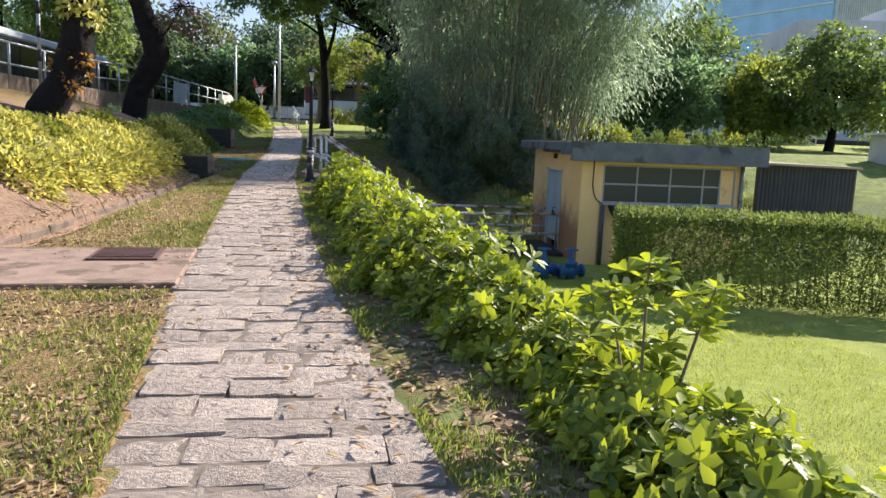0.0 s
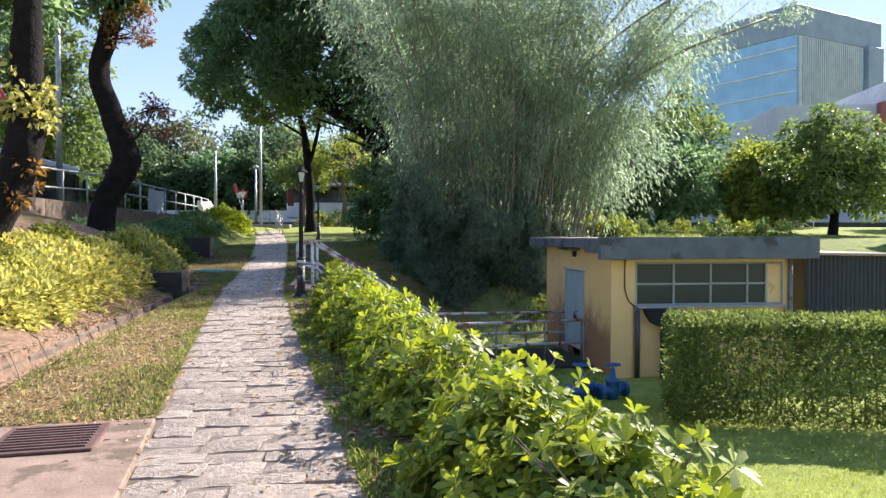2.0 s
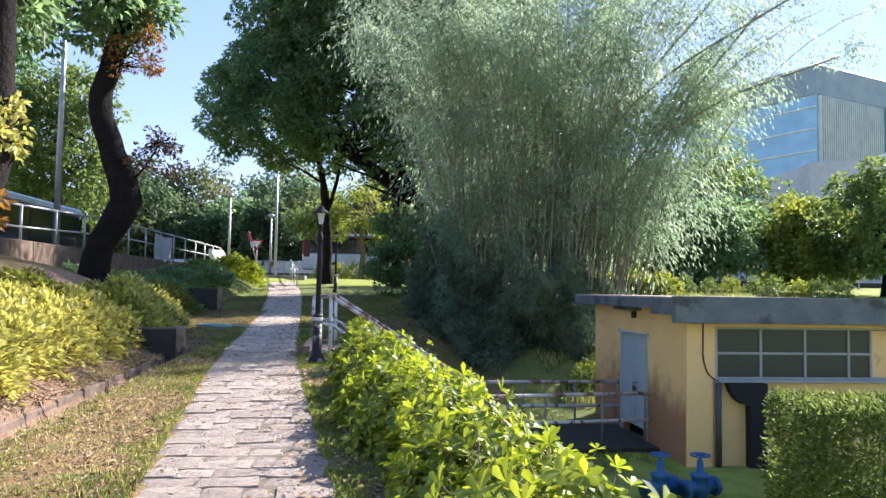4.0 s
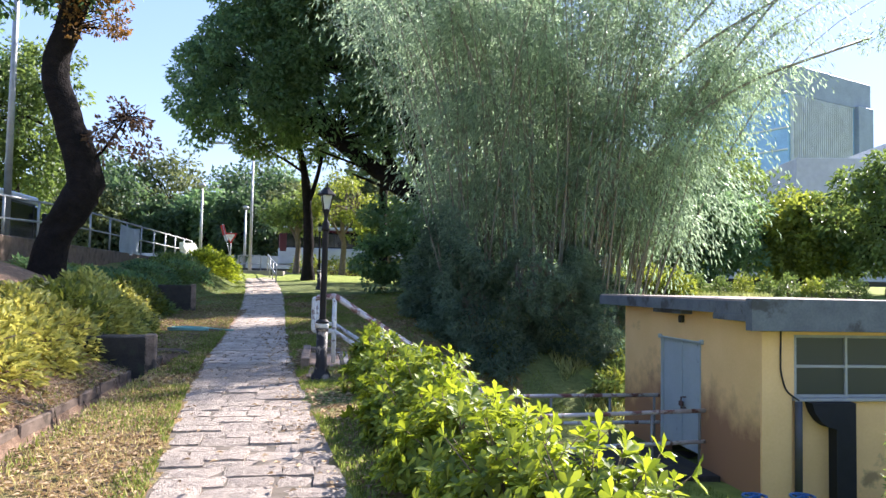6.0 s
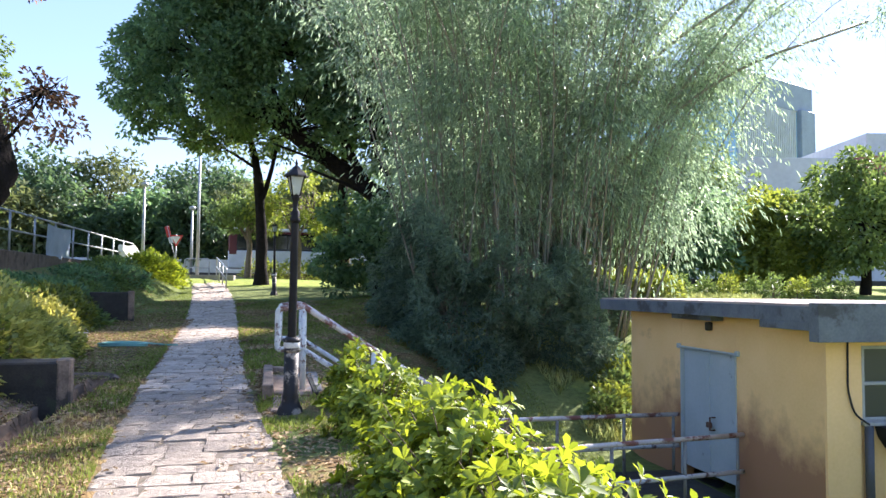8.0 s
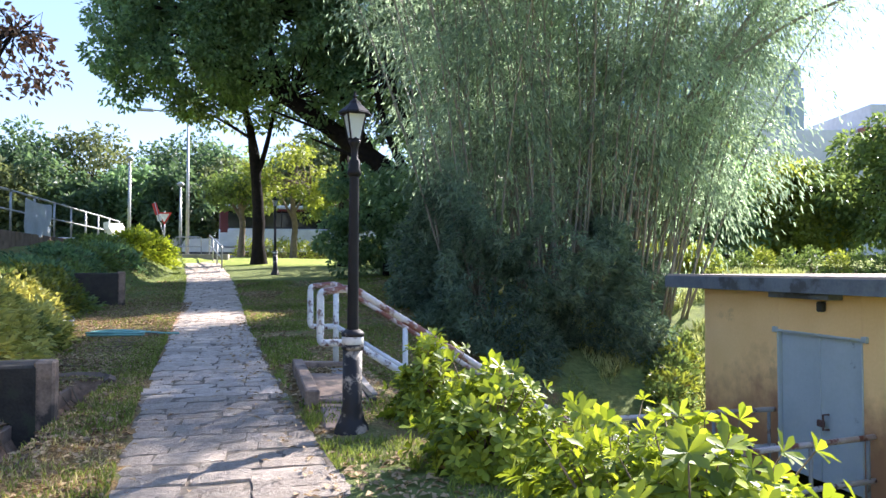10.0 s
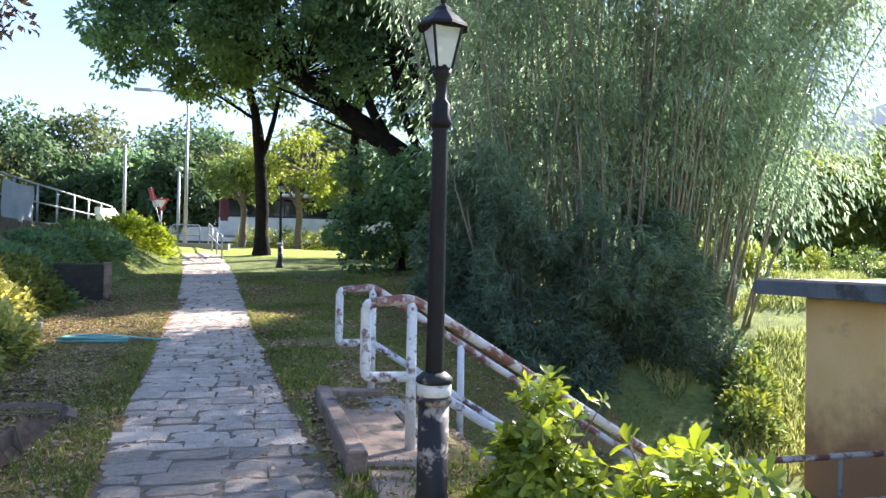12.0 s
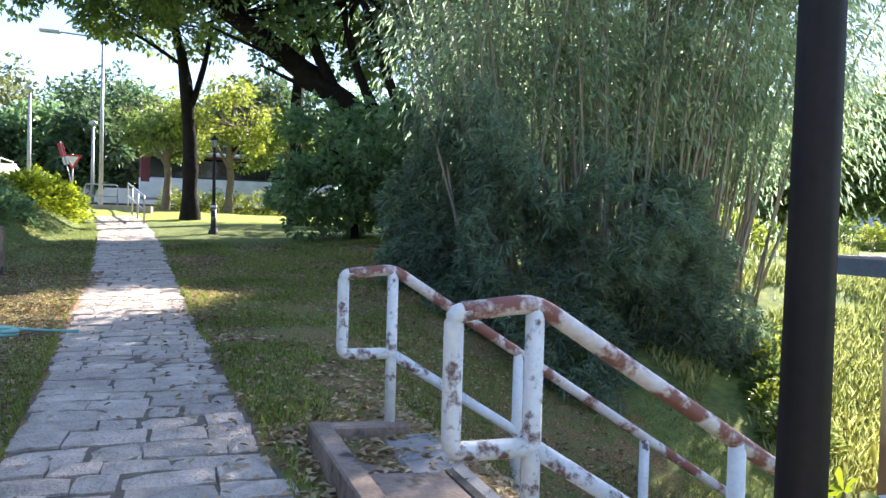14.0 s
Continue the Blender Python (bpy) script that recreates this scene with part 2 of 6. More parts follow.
M_TOWER_DARK = material("hazed_slate_cladding", (0.27, 0.33, 0.43), 0.6, scale=0.2, fine=2, bump=0.0)
M_FACADE = material("pale_facade", (0.6, 0.6, 0.6), 0.85, scale=0.2, fine=2, bump=0.05)
M_FACADE_RED = material("brick_red_facade", (0.38, 0.13, 0.11), 0.85, scale=0.2, fine=2, bump=0.05)
M_LEAF_LIME = foliage("lime_shrub_leaf", (0.035, 0.075, 0.012), (0.34, 0.4, 0.05), 0.36, 0.5, spec=0.3)
M_LEAF_YELLOW = foliage("yellow_shrub_leaf", (0.14, 0.165, 0.03), (0.57, 0.54, 0.15), 0.35, 0.5)
M_LEAF_BANK = foliage("bank_shrub_leaf", (0.04, 0.07, 0.015), (0.24, 0.26, 0.05), 0.35, 0.5)
M_LEAF_DARK = foliage("dark_tree_leaf", (0.045, 0.095, 0.045), (0.17, 0.26, 0.11), 0.52, 0.42)
M_LEAF_WOOD = foliage("far_wood_leaf", (0.028, 0.058, 0.03), (0.1, 0.155, 0.065), 0.4, 0.5)
M_LEAF_MID = foliage("mid_tree_leaf", (0.045, 0.08, 0.025), (0.17, 0.23, 0.065), 0.45, 0.45)
M_LEAF_LIGHT = foliage("light_tree_leaf", (0.08, 0.12, 0.025), (0.28, 0.32, 0.06), 0.42, 0.45)
M_LEAF_OLIVE = foliage("olive_far_leaf", (0.055, 0.08, 0.03), (0.16, 0.185, 0.07), 0.3, 0.6)
M_LEAF_BAMBOO = foliage("bamboo_leaf", (0.09, 0.13, 0.085), (0.29, 0.37, 0.235), 0.62, 0.35, spec=0.5)
# Darker copy of the bamboo leaf: shade low in the clump, as colour.
M_LEAF_SKIRT = foliage("bamboo_low_leaf_shaded", (0.04, 0.075, 0.052), (0.17, 0.235, 0.14), 0.5, 0.35, spec=0.5)
M_LEAF_HEDGE = foliage("clipped_hedge_leaf", (0.045, 0.075, 0.02), (0.2, 0.25, 0.07), 0.38, 0.6, spec=0.2)
M_LEAF_DRY = foliage("dry_leaf", (0.09, 0.055, 0.03), (0.46, 0.34, 0.19), 0.15, 0.8, spec=0.15)
M_LEAF_AUTUMN = foliage("bronze_leaf", (0.08, 0.045, 0.015), (0.3, 0.18, 0.05), 0.4, 0.5)
M_LEAF_RED = foliage("purple_brown_leaf", (0.05, 0.03, 0.02), (0.14, 0.09, 0.05), 0.35, 0.5)
M_GRASS = foliage("grass_blade", (0.07, 0.11, 0.02), (0.26, 0.31, 0.075), 0.35, 0.6, spec=0.2)
M_GRASS_LAWN = foliage("lawn_blade", (0.15, 0.2, 0.03), (0.36, 0.4, 0.09), 0.4, 0.6, spec=0.2)
M_GRASS_WILD = foliage("wild_grass_blade", (0.2, 0.25, 0.08), (0.44, 0.47, 0.2), 0.4, 0.7, spec=0.15)
M_GRASS_DRY = foliage("dry_grass_blade", (0.22, 0.21, 0.07), (0.5, 0.45, 0.2), 0.35, 0.7, spec=0.15)


def water_stain(m, color, top, soft):
    """Rising damp on a wall: a ragged brown tide from the ground."""
    n, l = m.node_tree.nodes, m.node_tree.links
    b = n["Principled BSDF"]
    old = b.inputs["Base Color"].links[0].from_socket
    co = n.new("ShaderNodeTexCoord")
    sep = n.new("ShaderNodeSeparateXYZ")
    l.new(co.outputs["Object"], sep.inputs[0])
    nz = n.new("ShaderNodeTexNoise")
    nz.inputs["Scale"].default_value, nz.inputs["Detail"].default_value, nz.inputs["Roughness"].default_value = 1.1, 7, 0.62
    l.new(co.outputs["Object"], nz.inputs["Vector"])
    ma = n.new("ShaderNodeMath")
    ma.operation = 'MULTIPLY_ADD'
    l.new(nz.outputs["Fac"], ma.inputs[0])
    ma.inputs[1].default_value = -2.6
    l.new(sep.outputs[2], ma.inputs[2])
    mr = n.new("ShaderNodeMapRange")
    mr.inputs[1].default_value, mr.inputs[2].default_value = top, top - soft
    l.new(ma.outputs[0], mr.inputs[0])
    mx = n.new("ShaderNodeMix")
    mx.data_type = 'RGBA'
    mx.inputs[7].default_value = (*color, 1)
    l.new(mr.outputs[0], mx.inputs[0])
    l.new(old, mx.inputs[6])
    l.new(mx.outputs[2], b.inputs["Base Color"])
    return m


M_YELLOW_DAMP = water_stain(material("damp_yellow_wall_paint", (0.9, 0.59, 0.26), 0.85, alt=(0.82, 0.52, 0.21), scale=1.3, fine=25, bump=0.15,
                                     stain=(0.6, 0.38, 0.17), stain_scale=0.9, stain_at=0.62), (0.36, 0.185, 0.09), 0.4, 0.85)


def glass_material(name, color, rough, through_amount):
    m = bpy.data.materials.new(name)
    m.use_nodes = True
    b = m.node_tree.nodes["Principled BSDF"]
    b.inputs["Base Color"].default_value = (*color, 1)
    b.inputs["Roughness"].default_value = rough
    b.inputs["Transmission Weight"].default_value = through_amount
    return m


M_PANE = glass_material("dusty_window_glass", (0.055, 0.06, 0.04), 0.35, 0.2)
M_LANTERN = glass_material("frosted_lantern_glass", (0.82, 0.86, 0.82), 0.35, 0.6)


# ---- mesh helpers ----
rng = np.random.default_rng(7)


class Geo:
    """Collects vertices and faces of one mesh."""

    def __init__(self):
        self.v, self.f = [], []

    def add(self, verts, faces):
        k = len(self.v)
        self.v.extend(tuple(p) for p in verts)
        self.f.extend(tuple(i + k for i in f) for f in faces)
        return self

    def box(self, c, s, m=None, chamfer=0.01):
        """A box of centre c and size s with chamfered edges, turned by m."""
        h = [x / 2 for x in s]
        ch = min(chamfer, 0.4 * min(h))
        vs, ids = [], {}
        for sx in (-1, 1):
            for sy in (-1, 1):
                for sz in (-1, 1):
                    for ax in range(3):
                        p = [sx * h[0], sy * h[1], sz * h[2]]
                        for o in range(3):
                            if o != ax:
                                p[o] -= math.copysign(ch, p[o])
                        ids[sx, sy, sz, ax] = len(vs)
                        vs.append(p)
        fs = []

        def quad(a, b2, c2, d):
            pts = [Vector(vs[i]) for i in (a, b2, c2, d)]
            nrm = (pts[1] - pts[0]).cross(pts[2] - pts[0])
            mid = sum(pts, Vector()) / 4
            fs.append((a, b2, c2, d) if nrm.dot(mid) > 0 else (d, c2, b2, a))
        for ax in range(3):
            o1, o2 = [o for o in range(3) if o != ax]
            for s0 in (-1, 1):
                ring = []
                for s1, s2 in ((-1, -1), (1, -1), (1, 1), (-1, 1)):
                    sg = [0, 0, 0]
                    sg[ax], sg[o1], sg[o2] = s0, s1, s2
                    ring.append(ids[(*sg, ax)])
                quad(*ring)
            for s1 in (-1, 1):
                for s2 in (-1, 1):
                    a, b2 = [0, 0, 0], [0, 0, 0]
                    a[ax], a[o1], a[o2] = -1, s1, s2
                    b2[ax], b2[o1], b2[o2] = 1, s1, s2
                    quad(ids[(*a, o1)], ids[(*b2, o1)], ids[(*b2, o2)], ids[(*a, o2)])
        for sx in (-1, 1):
            for sy in (-1, 1):
                for sz in (-1, 1):
                    t = [ids[sx, sy, sz, a] for a in range(3)]
                    p = [Vector(vs[i]) for i in t]
                    nrm = (p[1] - p[0]).cross(p[2] - p[0])
                    fs.append(tuple(t) if nrm.dot(p[0]) > 0 else tuple(t[::-1]))
        mm = Matrix.Translation(c) @ (m if m is not None else Matrix())
        return self.add([mm @ Vector(p) for p in vs], fs)

    def tube(self, pts, radii, seg=8, cap=True, wob=0.0):
        """A tapered tube along points."""
        pts = [Vector(p) for p in pts]
        if isinstance(radii, (int, float)):
            radii = [radii] * len(pts)
        up, vs, fs = Vector((0.31, 0.17, 0.93)), [], []
        for i, p in enumerate(pts):
            d = (pts[min(i + 1, len(pts) - 1)] - pts[max(i - 1, 0)]).normalized()
            a = d.cross(up)
            a = a.normalized() if a.length > 1e-3 else d.cross(Vector((1, 0, 0))).normalized()
            b = d.cross(a)
            for k in range(seg):
                t = 2 * math.pi * k / seg
                r = radii[i] * (1 + (wob * noise.noise(p * 1.3 + Vector((math.cos(t), math.sin(t), 0)) * 1.5) if wob else 0))
                vs.append(p + (a * math.cos(t) + b * math.sin(t)) * r)
        for i in range(len(pts) - 1):
            for k in range(seg):
                fs.append((i * seg + k, i * seg + (k + 1) % seg, (i + 1) * seg + (k + 1) % seg, (i + 1) * seg + k))
        if cap:
            fs.append(tuple(range(seg))[::-1])
            fs.append(tuple(range((len(pts) - 1) * seg, len(pts) * seg)))
        return self.add(vs, fs)

    def lathe(self, prof, seg=16, c=(0, 0, 0)):
        """A turned shape from (radius, height) pairs."""
        c = Vector(c)
        vs = [c + Vector((r * math.cos(2 * math.pi * k / seg), r * math.sin(2 * math.pi * k / seg), z)) for r, z in prof for k in range(seg)]
        fs = [(i * seg + k, i * seg + (k + 1) % seg, (i + 1) * seg + (k + 1) % seg, (i + 1) * seg + k)
              for i in range(len(prof) - 1) for k in range(seg)]
        fs.append(tuple(range(seg))[::-1])
        fs.append(tuple(range((len(prof) - 1) * seg, len(prof) * seg)))
        return self.add(vs, fs)

    def mesh(self, name, mat, smooth=False):
        me = bpy.data.meshes.new(name)
        me.from_pydata(self.v, [], self.f)
        me.materials.append(mat)
        if smooth:
            me.polygons.foreach_set("use_smooth", [True] * len(me.polygons))
        me.update()
        return me


def part(name, geo, mat, parent, label="", smooth=False):
    """Links one mesh as a part under a thing."""
    ob = new(name, geo if isinstance(geo, bpy.types.Mesh) else geo.mesh(name, mat, smooth))
    ob.parent = parent
    if label:
        tagged(ob, label)
    return ob


def thing(name, label, category, at=(0, 0, 0), rz=0, group="", kind=""):
    """An Empty at a thing's base."""
    ob = new(name)
    ob.empty_display_size = 0.1
    ob.matrix_world = pose(*at, 0, 0, rz)
    return tagged(ob, label, category, group, kind)


def solid(name, geo, mat, label, category="", kind="", smooth=False, group=""):
    """A thing that is one mesh."""
    return tagged(new(name, geo if isinstance(geo, bpy.types.Mesh) else geo.mesh(name, mat, smooth)), label, category, group, kind)


def unit(a):
    return a / np.maximum(np.linalg.norm(a, axis=1, keepdims=True), 1e-9)


def leaf_mesh(name, mat, pos, axis, nrm, length, width, bend=0.12):
    """Many folded leaves: base, two sides and tip each."""
    axis = unit(axis)
    side = unit(np.cross(axis, nrm))
    up = np.cross(side, axis)
    n = len(pos)
    length = np.broadcast_to(length, n)[:, None]
    width = np.broadcast_to(width, n)[:, None]
    mid = pos + axis * length * 0.45
    v = np.empty((n, 4, 3))
    v[:, 0] = pos
    v[:, 1] = mid + side * width / 2 + up * length * bend
    v[:, 2] = pos + axis * length - up * length * bend * 0.6
    v[:, 3] = mid - side * width / 2 + up * length * bend
    idx = np.arange(n)[:, None] * 4
    f = np.concatenate([idx + np.array([0, 1, 2]), idx + np.array([0, 2, 3])], 1).reshape(-1)
    me = bpy.data.meshes.new(name)
    me.vertices.add(n * 4)
    me.vertices.foreach_set("co", v.reshape(-1).astype(np.float32))
    me.loops.add(n * 6)
    me.loops.foreach_set("vertex_index", f.astype(np.int32))
    me.polygons.add(n * 2)
    me.polygons.foreach_set("loop_start", np.arange(0, n * 6, 3, dtype=np.int32))
    me.polygons.foreach_set("loop_total", np.full(n * 2, 3, dtype=np.int32))
    me.materials.append(mat)
    me.update(calc_edges=True)
    return me


def oval_leaf_mesh(name, mat, pos, axis, nrm, length, width, fold=0.16, droop=0.1):
    """Many broad blunt leaves, widest past the middle, folded along the midrib."""
    axis = unit(axis)
    side = unit(np.cross(axis, nrm))
    up = np.cross(side, axis)
    n = len(pos)
    length = np.broadcast_to(length, n)[:, None]
    width = np.broadcast_to(width, n)[:, None]
    v = np.empty((n, 7, 3))
    v[:, 0] = pos
    for k, (along, wide) in enumerate(((0.38, 0.33), (0.74, 0.5))):
        mid = pos + axis * length * along - up * length * droop * along * along
        v[:, 1 + k] = mid + side * width * wide + up * width * fold * wide * 2
        v[:, 5 - k] = mid - side * width * wide + up * width * fold * wide * 2
    v[:, 3] = pos + axis * length - up * length * droop
    v[:, 6] = pos + axis * length * 0.6 - up * length * droop * 0.36
    quads = np.array([0, 1, 6, 5, 1, 2, 3, 6, 6, 3, 4, 5])
    f = (np.arange(n)[:, None] * 7 + quads).reshape(-1)
    me = bpy.data.meshes.new(name)
    me.vertices.add(n * 7)
    me.vertices.foreach_set("co", v.reshape(-1).astype(np.float32))
    me.loops.add(n * 12)
    me.loops.foreach_set("vertex_index", f.astype(np.int32))
    me.polygons.add(n * 3)
    me.polygons.foreach_set("loop_start", np.arange(0, n * 12, 4, dtype=np.int32))
    me.polygons.foreach_set("loop_total", np.full(n * 3, 4, dtype=np.int32))
    me.materials.append(mat)
    me.update(calc_edges=True)
    return me


def rand_dirs(n):
    return unit(rng.normal(size=(n, 3)))


def clump_leaves(centres, radii, per, flat=0.75):
    """Leaf places round clump centres, denser towards each clump's skin."""
    k = len(centres)
    d = rand_dirs(k * per)
    r = np.repeat(radii, per)[:, None] * rng.uniform(0.35, 1.0, (k * per, 1)) ** 0.6
    off = d * r
    off[:, 2] *= flat
    return np.repeat(centres, per, 0) + off, d


def crown_mesh(name, mat, centre, radii, clumps, per, size, clump=0.9, low=-0.6, seed=1, hollow=0.45, slim=1.0):
    """An uneven crown of leaf clumps in an ellipsoid with dents and gaps."""
    global rng
    rng = np.random.default_rng(seed)
    d = rand_dirs(clumps * 4)
    d = d[d[:, 2] > low][:clumps]
    lump = np.array([1 + 0.45 * noise.noise(Vector(p * 1.7) + Vector((seed * 3.1, 0, 0))) for p in d])
    c = np.array(centre) + d * np.array(radii) * (lump * rng.uniform(hollow, 1.0, len(d)) ** 0.5)[:, None]
    pos, out = clump_leaves(c, rng.uniform(0.55, 1.25, len(c)) * clump, per)
    n = len(pos)
    axis = out + rand_dirs(n) * 0.8 + np.array([0, 0, -0.35])
    nrm = rand_dirs(n) + np.array([0, 0, 0.9])
    return leaf_mesh(name, mat, pos, axis, nrm, rng.uniform(0.7, 1.3, n) * size, rng.uniform(0.45, 0.65, n) * size * slim), c


# ---- the lie of the land ----
CX = ([-20, 0, 4.65, 8.2, 13.75, 18.4, 21.5, 27.8, 33, 38, 48, 62], [5.6, 2.25, 1.42, 0.78, 0.03, -0.58, -0.92, -1.45, -1.85, -2.3, -3.55, -5.0])
CZ = ([-20, 10, 14, 20, 28, 33, 37, 40, 45, 48, 52, 70], [0, 0, 0.07, 0.24, 0.38, 0.66, 1.02, 1.3, 1.7, 1.9, 2.08, 2.15])


def path_x(y):
    return np.interp(y, *CX)


def path_z(y):
    return (np.interp(np.asarray(y) - 1.2, *CZ) + np.interp(y, *CZ) + np.interp(np.asarray(y) + 1.2, *CZ)) / 3


def ease(a, b, v):
    t = np.clip((v - a) / (b - a), 0, 1)
    return t * t * (3 - 2 * t)


def height(x, y):
    """The ground's height."""
    x, y = np.asarray(x, float), np.asarray(y, float)
    p = path_z(y)
    d = x - path_x(y)
    low = -1.6 + 2.9 * ease(24, 35, y) + 0.8 * ease(36, 60, y)
    low = low + 1.7 * ease(13.5, 22, x) * (1 - ease(24, 35, y))
    a = 1.5 + 0.9 * ease(24, 32, y)
    right = p + (low - p) * ease(a, a + 2.6 + 2.5 * ease(24, 32, y), d)
    s = -x - 2.45 - 1.5 * ease(22.8, 26.5, y) * (1 - ease(34, 40, y))
    bank = np.interp(s, [0, 0.5, 1.0, 1.95, 3.0, 4.6, 5.1, 6.0], [0.12, 0.34, 0.72, 1.4, 1.8, 2.1, 2.0, 1.2])
    left = np.maximum(p, p * 0.25 + bank) * (s > 0) + p * (s <= 0)
    left = left * (1 - ease(44, 52, y)) + np.maximum(p, 2.05) * ease(44, 52, y)
    h = np.where(d > 0, right, np.where(s > 0, left, p))
    return h


def drain_dip(x, y):
    """The open channel beside the verge."""
    return np.where((x < -2.12) & (x > -2.46) & (y > 9.5) & (y < 22.6), 0.24, 0.0)


def ground_sheet():
    xs = np.concatenate([[-700, -400, -220, -130, -80, -50, -34, -24, -18, -14, -11], np.arange(-9, -3, 0.3), np.arange(-3, 4.6, 0.12),
                         np.arange(4.6, 16, 0.4), [17, 19, 22, 26, 32, 40, 55, 80, 130, 220, 400, 700]])
    ys = np.concatenate([[-500, -250, -120, -60, -30, -15, -8, -4], np.arange(-2, 30, 0.22), np.arange(30, 56, 0.6),
                         [57, 60, 65, 72, 85, 105, 140, 200, 320, 520, 900]])
    X, Y = np.meshgrid(xs, ys)
    far = np.maximum(np.abs(X) / 60, np.abs(Y - 20) / 60)
    Z = height(X, Y) - drain_dip(X, Y)
    bumpy = np.array([noise.noise(Vector((a * 0.9, b * 0.9, 0))) for a, b in zip(X.ravel(), Y.ravel())]).reshape(X.shape)
    d = X - path_x(Y)
    Z = Z + 0.05 * bumpy * np.clip((np.abs(d) - 0.7) * 2, 0, 1) * (far < 1)
    Z = np.where((np.abs(d) < 0.66) & (Y < 46), Z - 0.06, Z)
    pad = (X > -2.9) & (X < 0.1) & (Y > 8.0) & (Y < 10.6)
    Z = np.where(pad & (d < -0.6), np.minimum(Z, -0.02), Z)
    nx, ny = len(xs), len(ys)
    v = np.stack([X, Y, Z], -1).reshape(-1, 3)
    f = [(j * nx + i, j * nx + i + 1, (j + 1) * nx + i + 1, (j + 1) * nx + i) for j in range(ny - 1) for i in range(nx - 1)]
    me = bpy.data.meshes.new("ground")
    me.from_pydata(v.tolist(), [], f)
    me.polygons.foreach_set("use_smooth", [True] * len(f))
    me.materials.append(M_GROUND)
    soil = ease(1.8, 2.4, -X) * (1 - ease(4.6, 6.0, -X)) * (1 - ease(29, 35, Y))
    soil = np.maximum(soil, 0.55 * ease(0.75, 1.0, d) * (1 - ease(1.5, 2.2, d)) * (1 - ease(17, 20, Y)))
    lawn = ease(2.6, 3.4, d) * (1 - ease(18, 24, Y)) + ease(42, 46, Y) + 0.5 * ease(5.5, 7, X) * ease(24, 26, Y)
    dry = 0.56 * (d < -0.5) * (1 - ease(30, 42, Y)) + 0.49 * (d > 0.5) * (d < 6.5) * ease(17, 20, Y) * (1 - ease(34, 42, Y)) + 0.4 * (d > 0.5) * (d < 2.4) * (Y < 18) + 0.05 * ease(6, 8, X) * ease(24, 27, Y)
    for name, a in (("soil", soil), ("lawn", np.clip(lawn, 0, 1)), ("dry", dry)):
        me.attributes.new(name, 'FLOAT', 'POINT').data.foreach_set("value", a.ravel().astype(np.float32))
    return solid("ground", me, None, "uneven ground of grass, leaf litter and bare earth", "ground", "structure")


ground = ground_sheet()


def hz(x, y):
    return float(height(x, y))


# road behind the fence and the crossing road beyond the path
def strip(name, label, xs, ys, z, mat):
    g = Geo()
    g.box(((xs[0] + xs[1]) / 2, (ys[0] + ys[1]) / 2, z - 0.3), (xs[1] - xs[0], ys[1] - ys[0], 0.6), chamfer=0.02)
    return solid(name, g, mat, label, "road", "structure")


strip("road", "grey asphalt road behind the railing", (-17, -8.2), (-60, 46), 1.5, M_ASPHALT)
strip("road_crossing", "grey asphalt road at the end of the path", (-140, 90), (60, 69), 2.5, M_ASPHALT)
strip("path_apron", "pale concrete landing at the end of the path", (-5.6, -2.4), (48.5, 60), 2.17, M_CONCRETE)
kerb = Geo()
for y0 in np.arange(8, 50, 1.2):
    kerb.box((-7.25, y0 + 0.6, 2.0), (0.3, 1.19, 1.04), chamfer=0.02)
solid("retaining_kerb", kerb, M_DRAIN, "weathered concrete retaining wall under the railing", "kerb", "structure")
apron = Geo()
apron.box((-1.45, 9.3, -0.02), (2.75, 2.05, 0.1), pose(0, 0, 0, 0, 0, 8), 0.012)
solid("concrete_apron", apron, M_APRON, "sandy concrete slab beside the stone path", "pavement", "structure")
drain = Geo()
for x0, top in ((-2.07, -0.06), (-2.5, -0.02)):
    for y0 in np.arange(9.6, 22.4, 0.8):
        drain.box((x0 + random.uniform(-.012, .012), y0 + 0.4, hz(-2.0, y0) + top / 2 - 0.12), (0.09, 0.795, 0.3 + top), pose(0, 0, 0, 0, 0, random.uniform(-1, 1)), 0.015)
arc = [(-2.07 - 0.42 * (1 - math.cos(a)), 22.4 + 0.55 * math.sin(a)) for a in np.linspace(0, math.pi / 1.1, 9)]
drain.tube([(a, b, hz(-2, b)) for a, b in arc], 0.07, 6)
solid("drain_channel", drain, M_DRAIN, "old concrete edges of an open drain channel", "drain", "structure")


def culvert(x, y, wx, wy, z0, z1, rz):
    t = thing("culvert_box", "mossy concrete culvert headwall on the bank, opening's shade in its colour", "culvert", (x, y, z0), rz, "culvert headwalls")
    g = Geo()
    # No hole is modelled: the headwall's dark colour stands for the shaded opening.
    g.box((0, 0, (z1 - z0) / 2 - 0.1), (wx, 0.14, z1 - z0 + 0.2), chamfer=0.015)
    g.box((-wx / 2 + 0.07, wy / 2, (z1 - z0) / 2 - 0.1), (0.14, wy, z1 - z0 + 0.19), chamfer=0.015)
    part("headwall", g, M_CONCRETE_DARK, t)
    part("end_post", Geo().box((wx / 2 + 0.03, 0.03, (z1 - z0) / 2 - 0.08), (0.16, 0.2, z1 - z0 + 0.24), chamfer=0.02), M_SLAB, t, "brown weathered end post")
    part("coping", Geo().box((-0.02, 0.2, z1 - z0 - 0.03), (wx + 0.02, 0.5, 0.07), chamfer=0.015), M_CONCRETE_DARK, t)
    return t


culvert(-2.75, 20.6, 1.0, 1.2, 0.2, 0.72, 4)
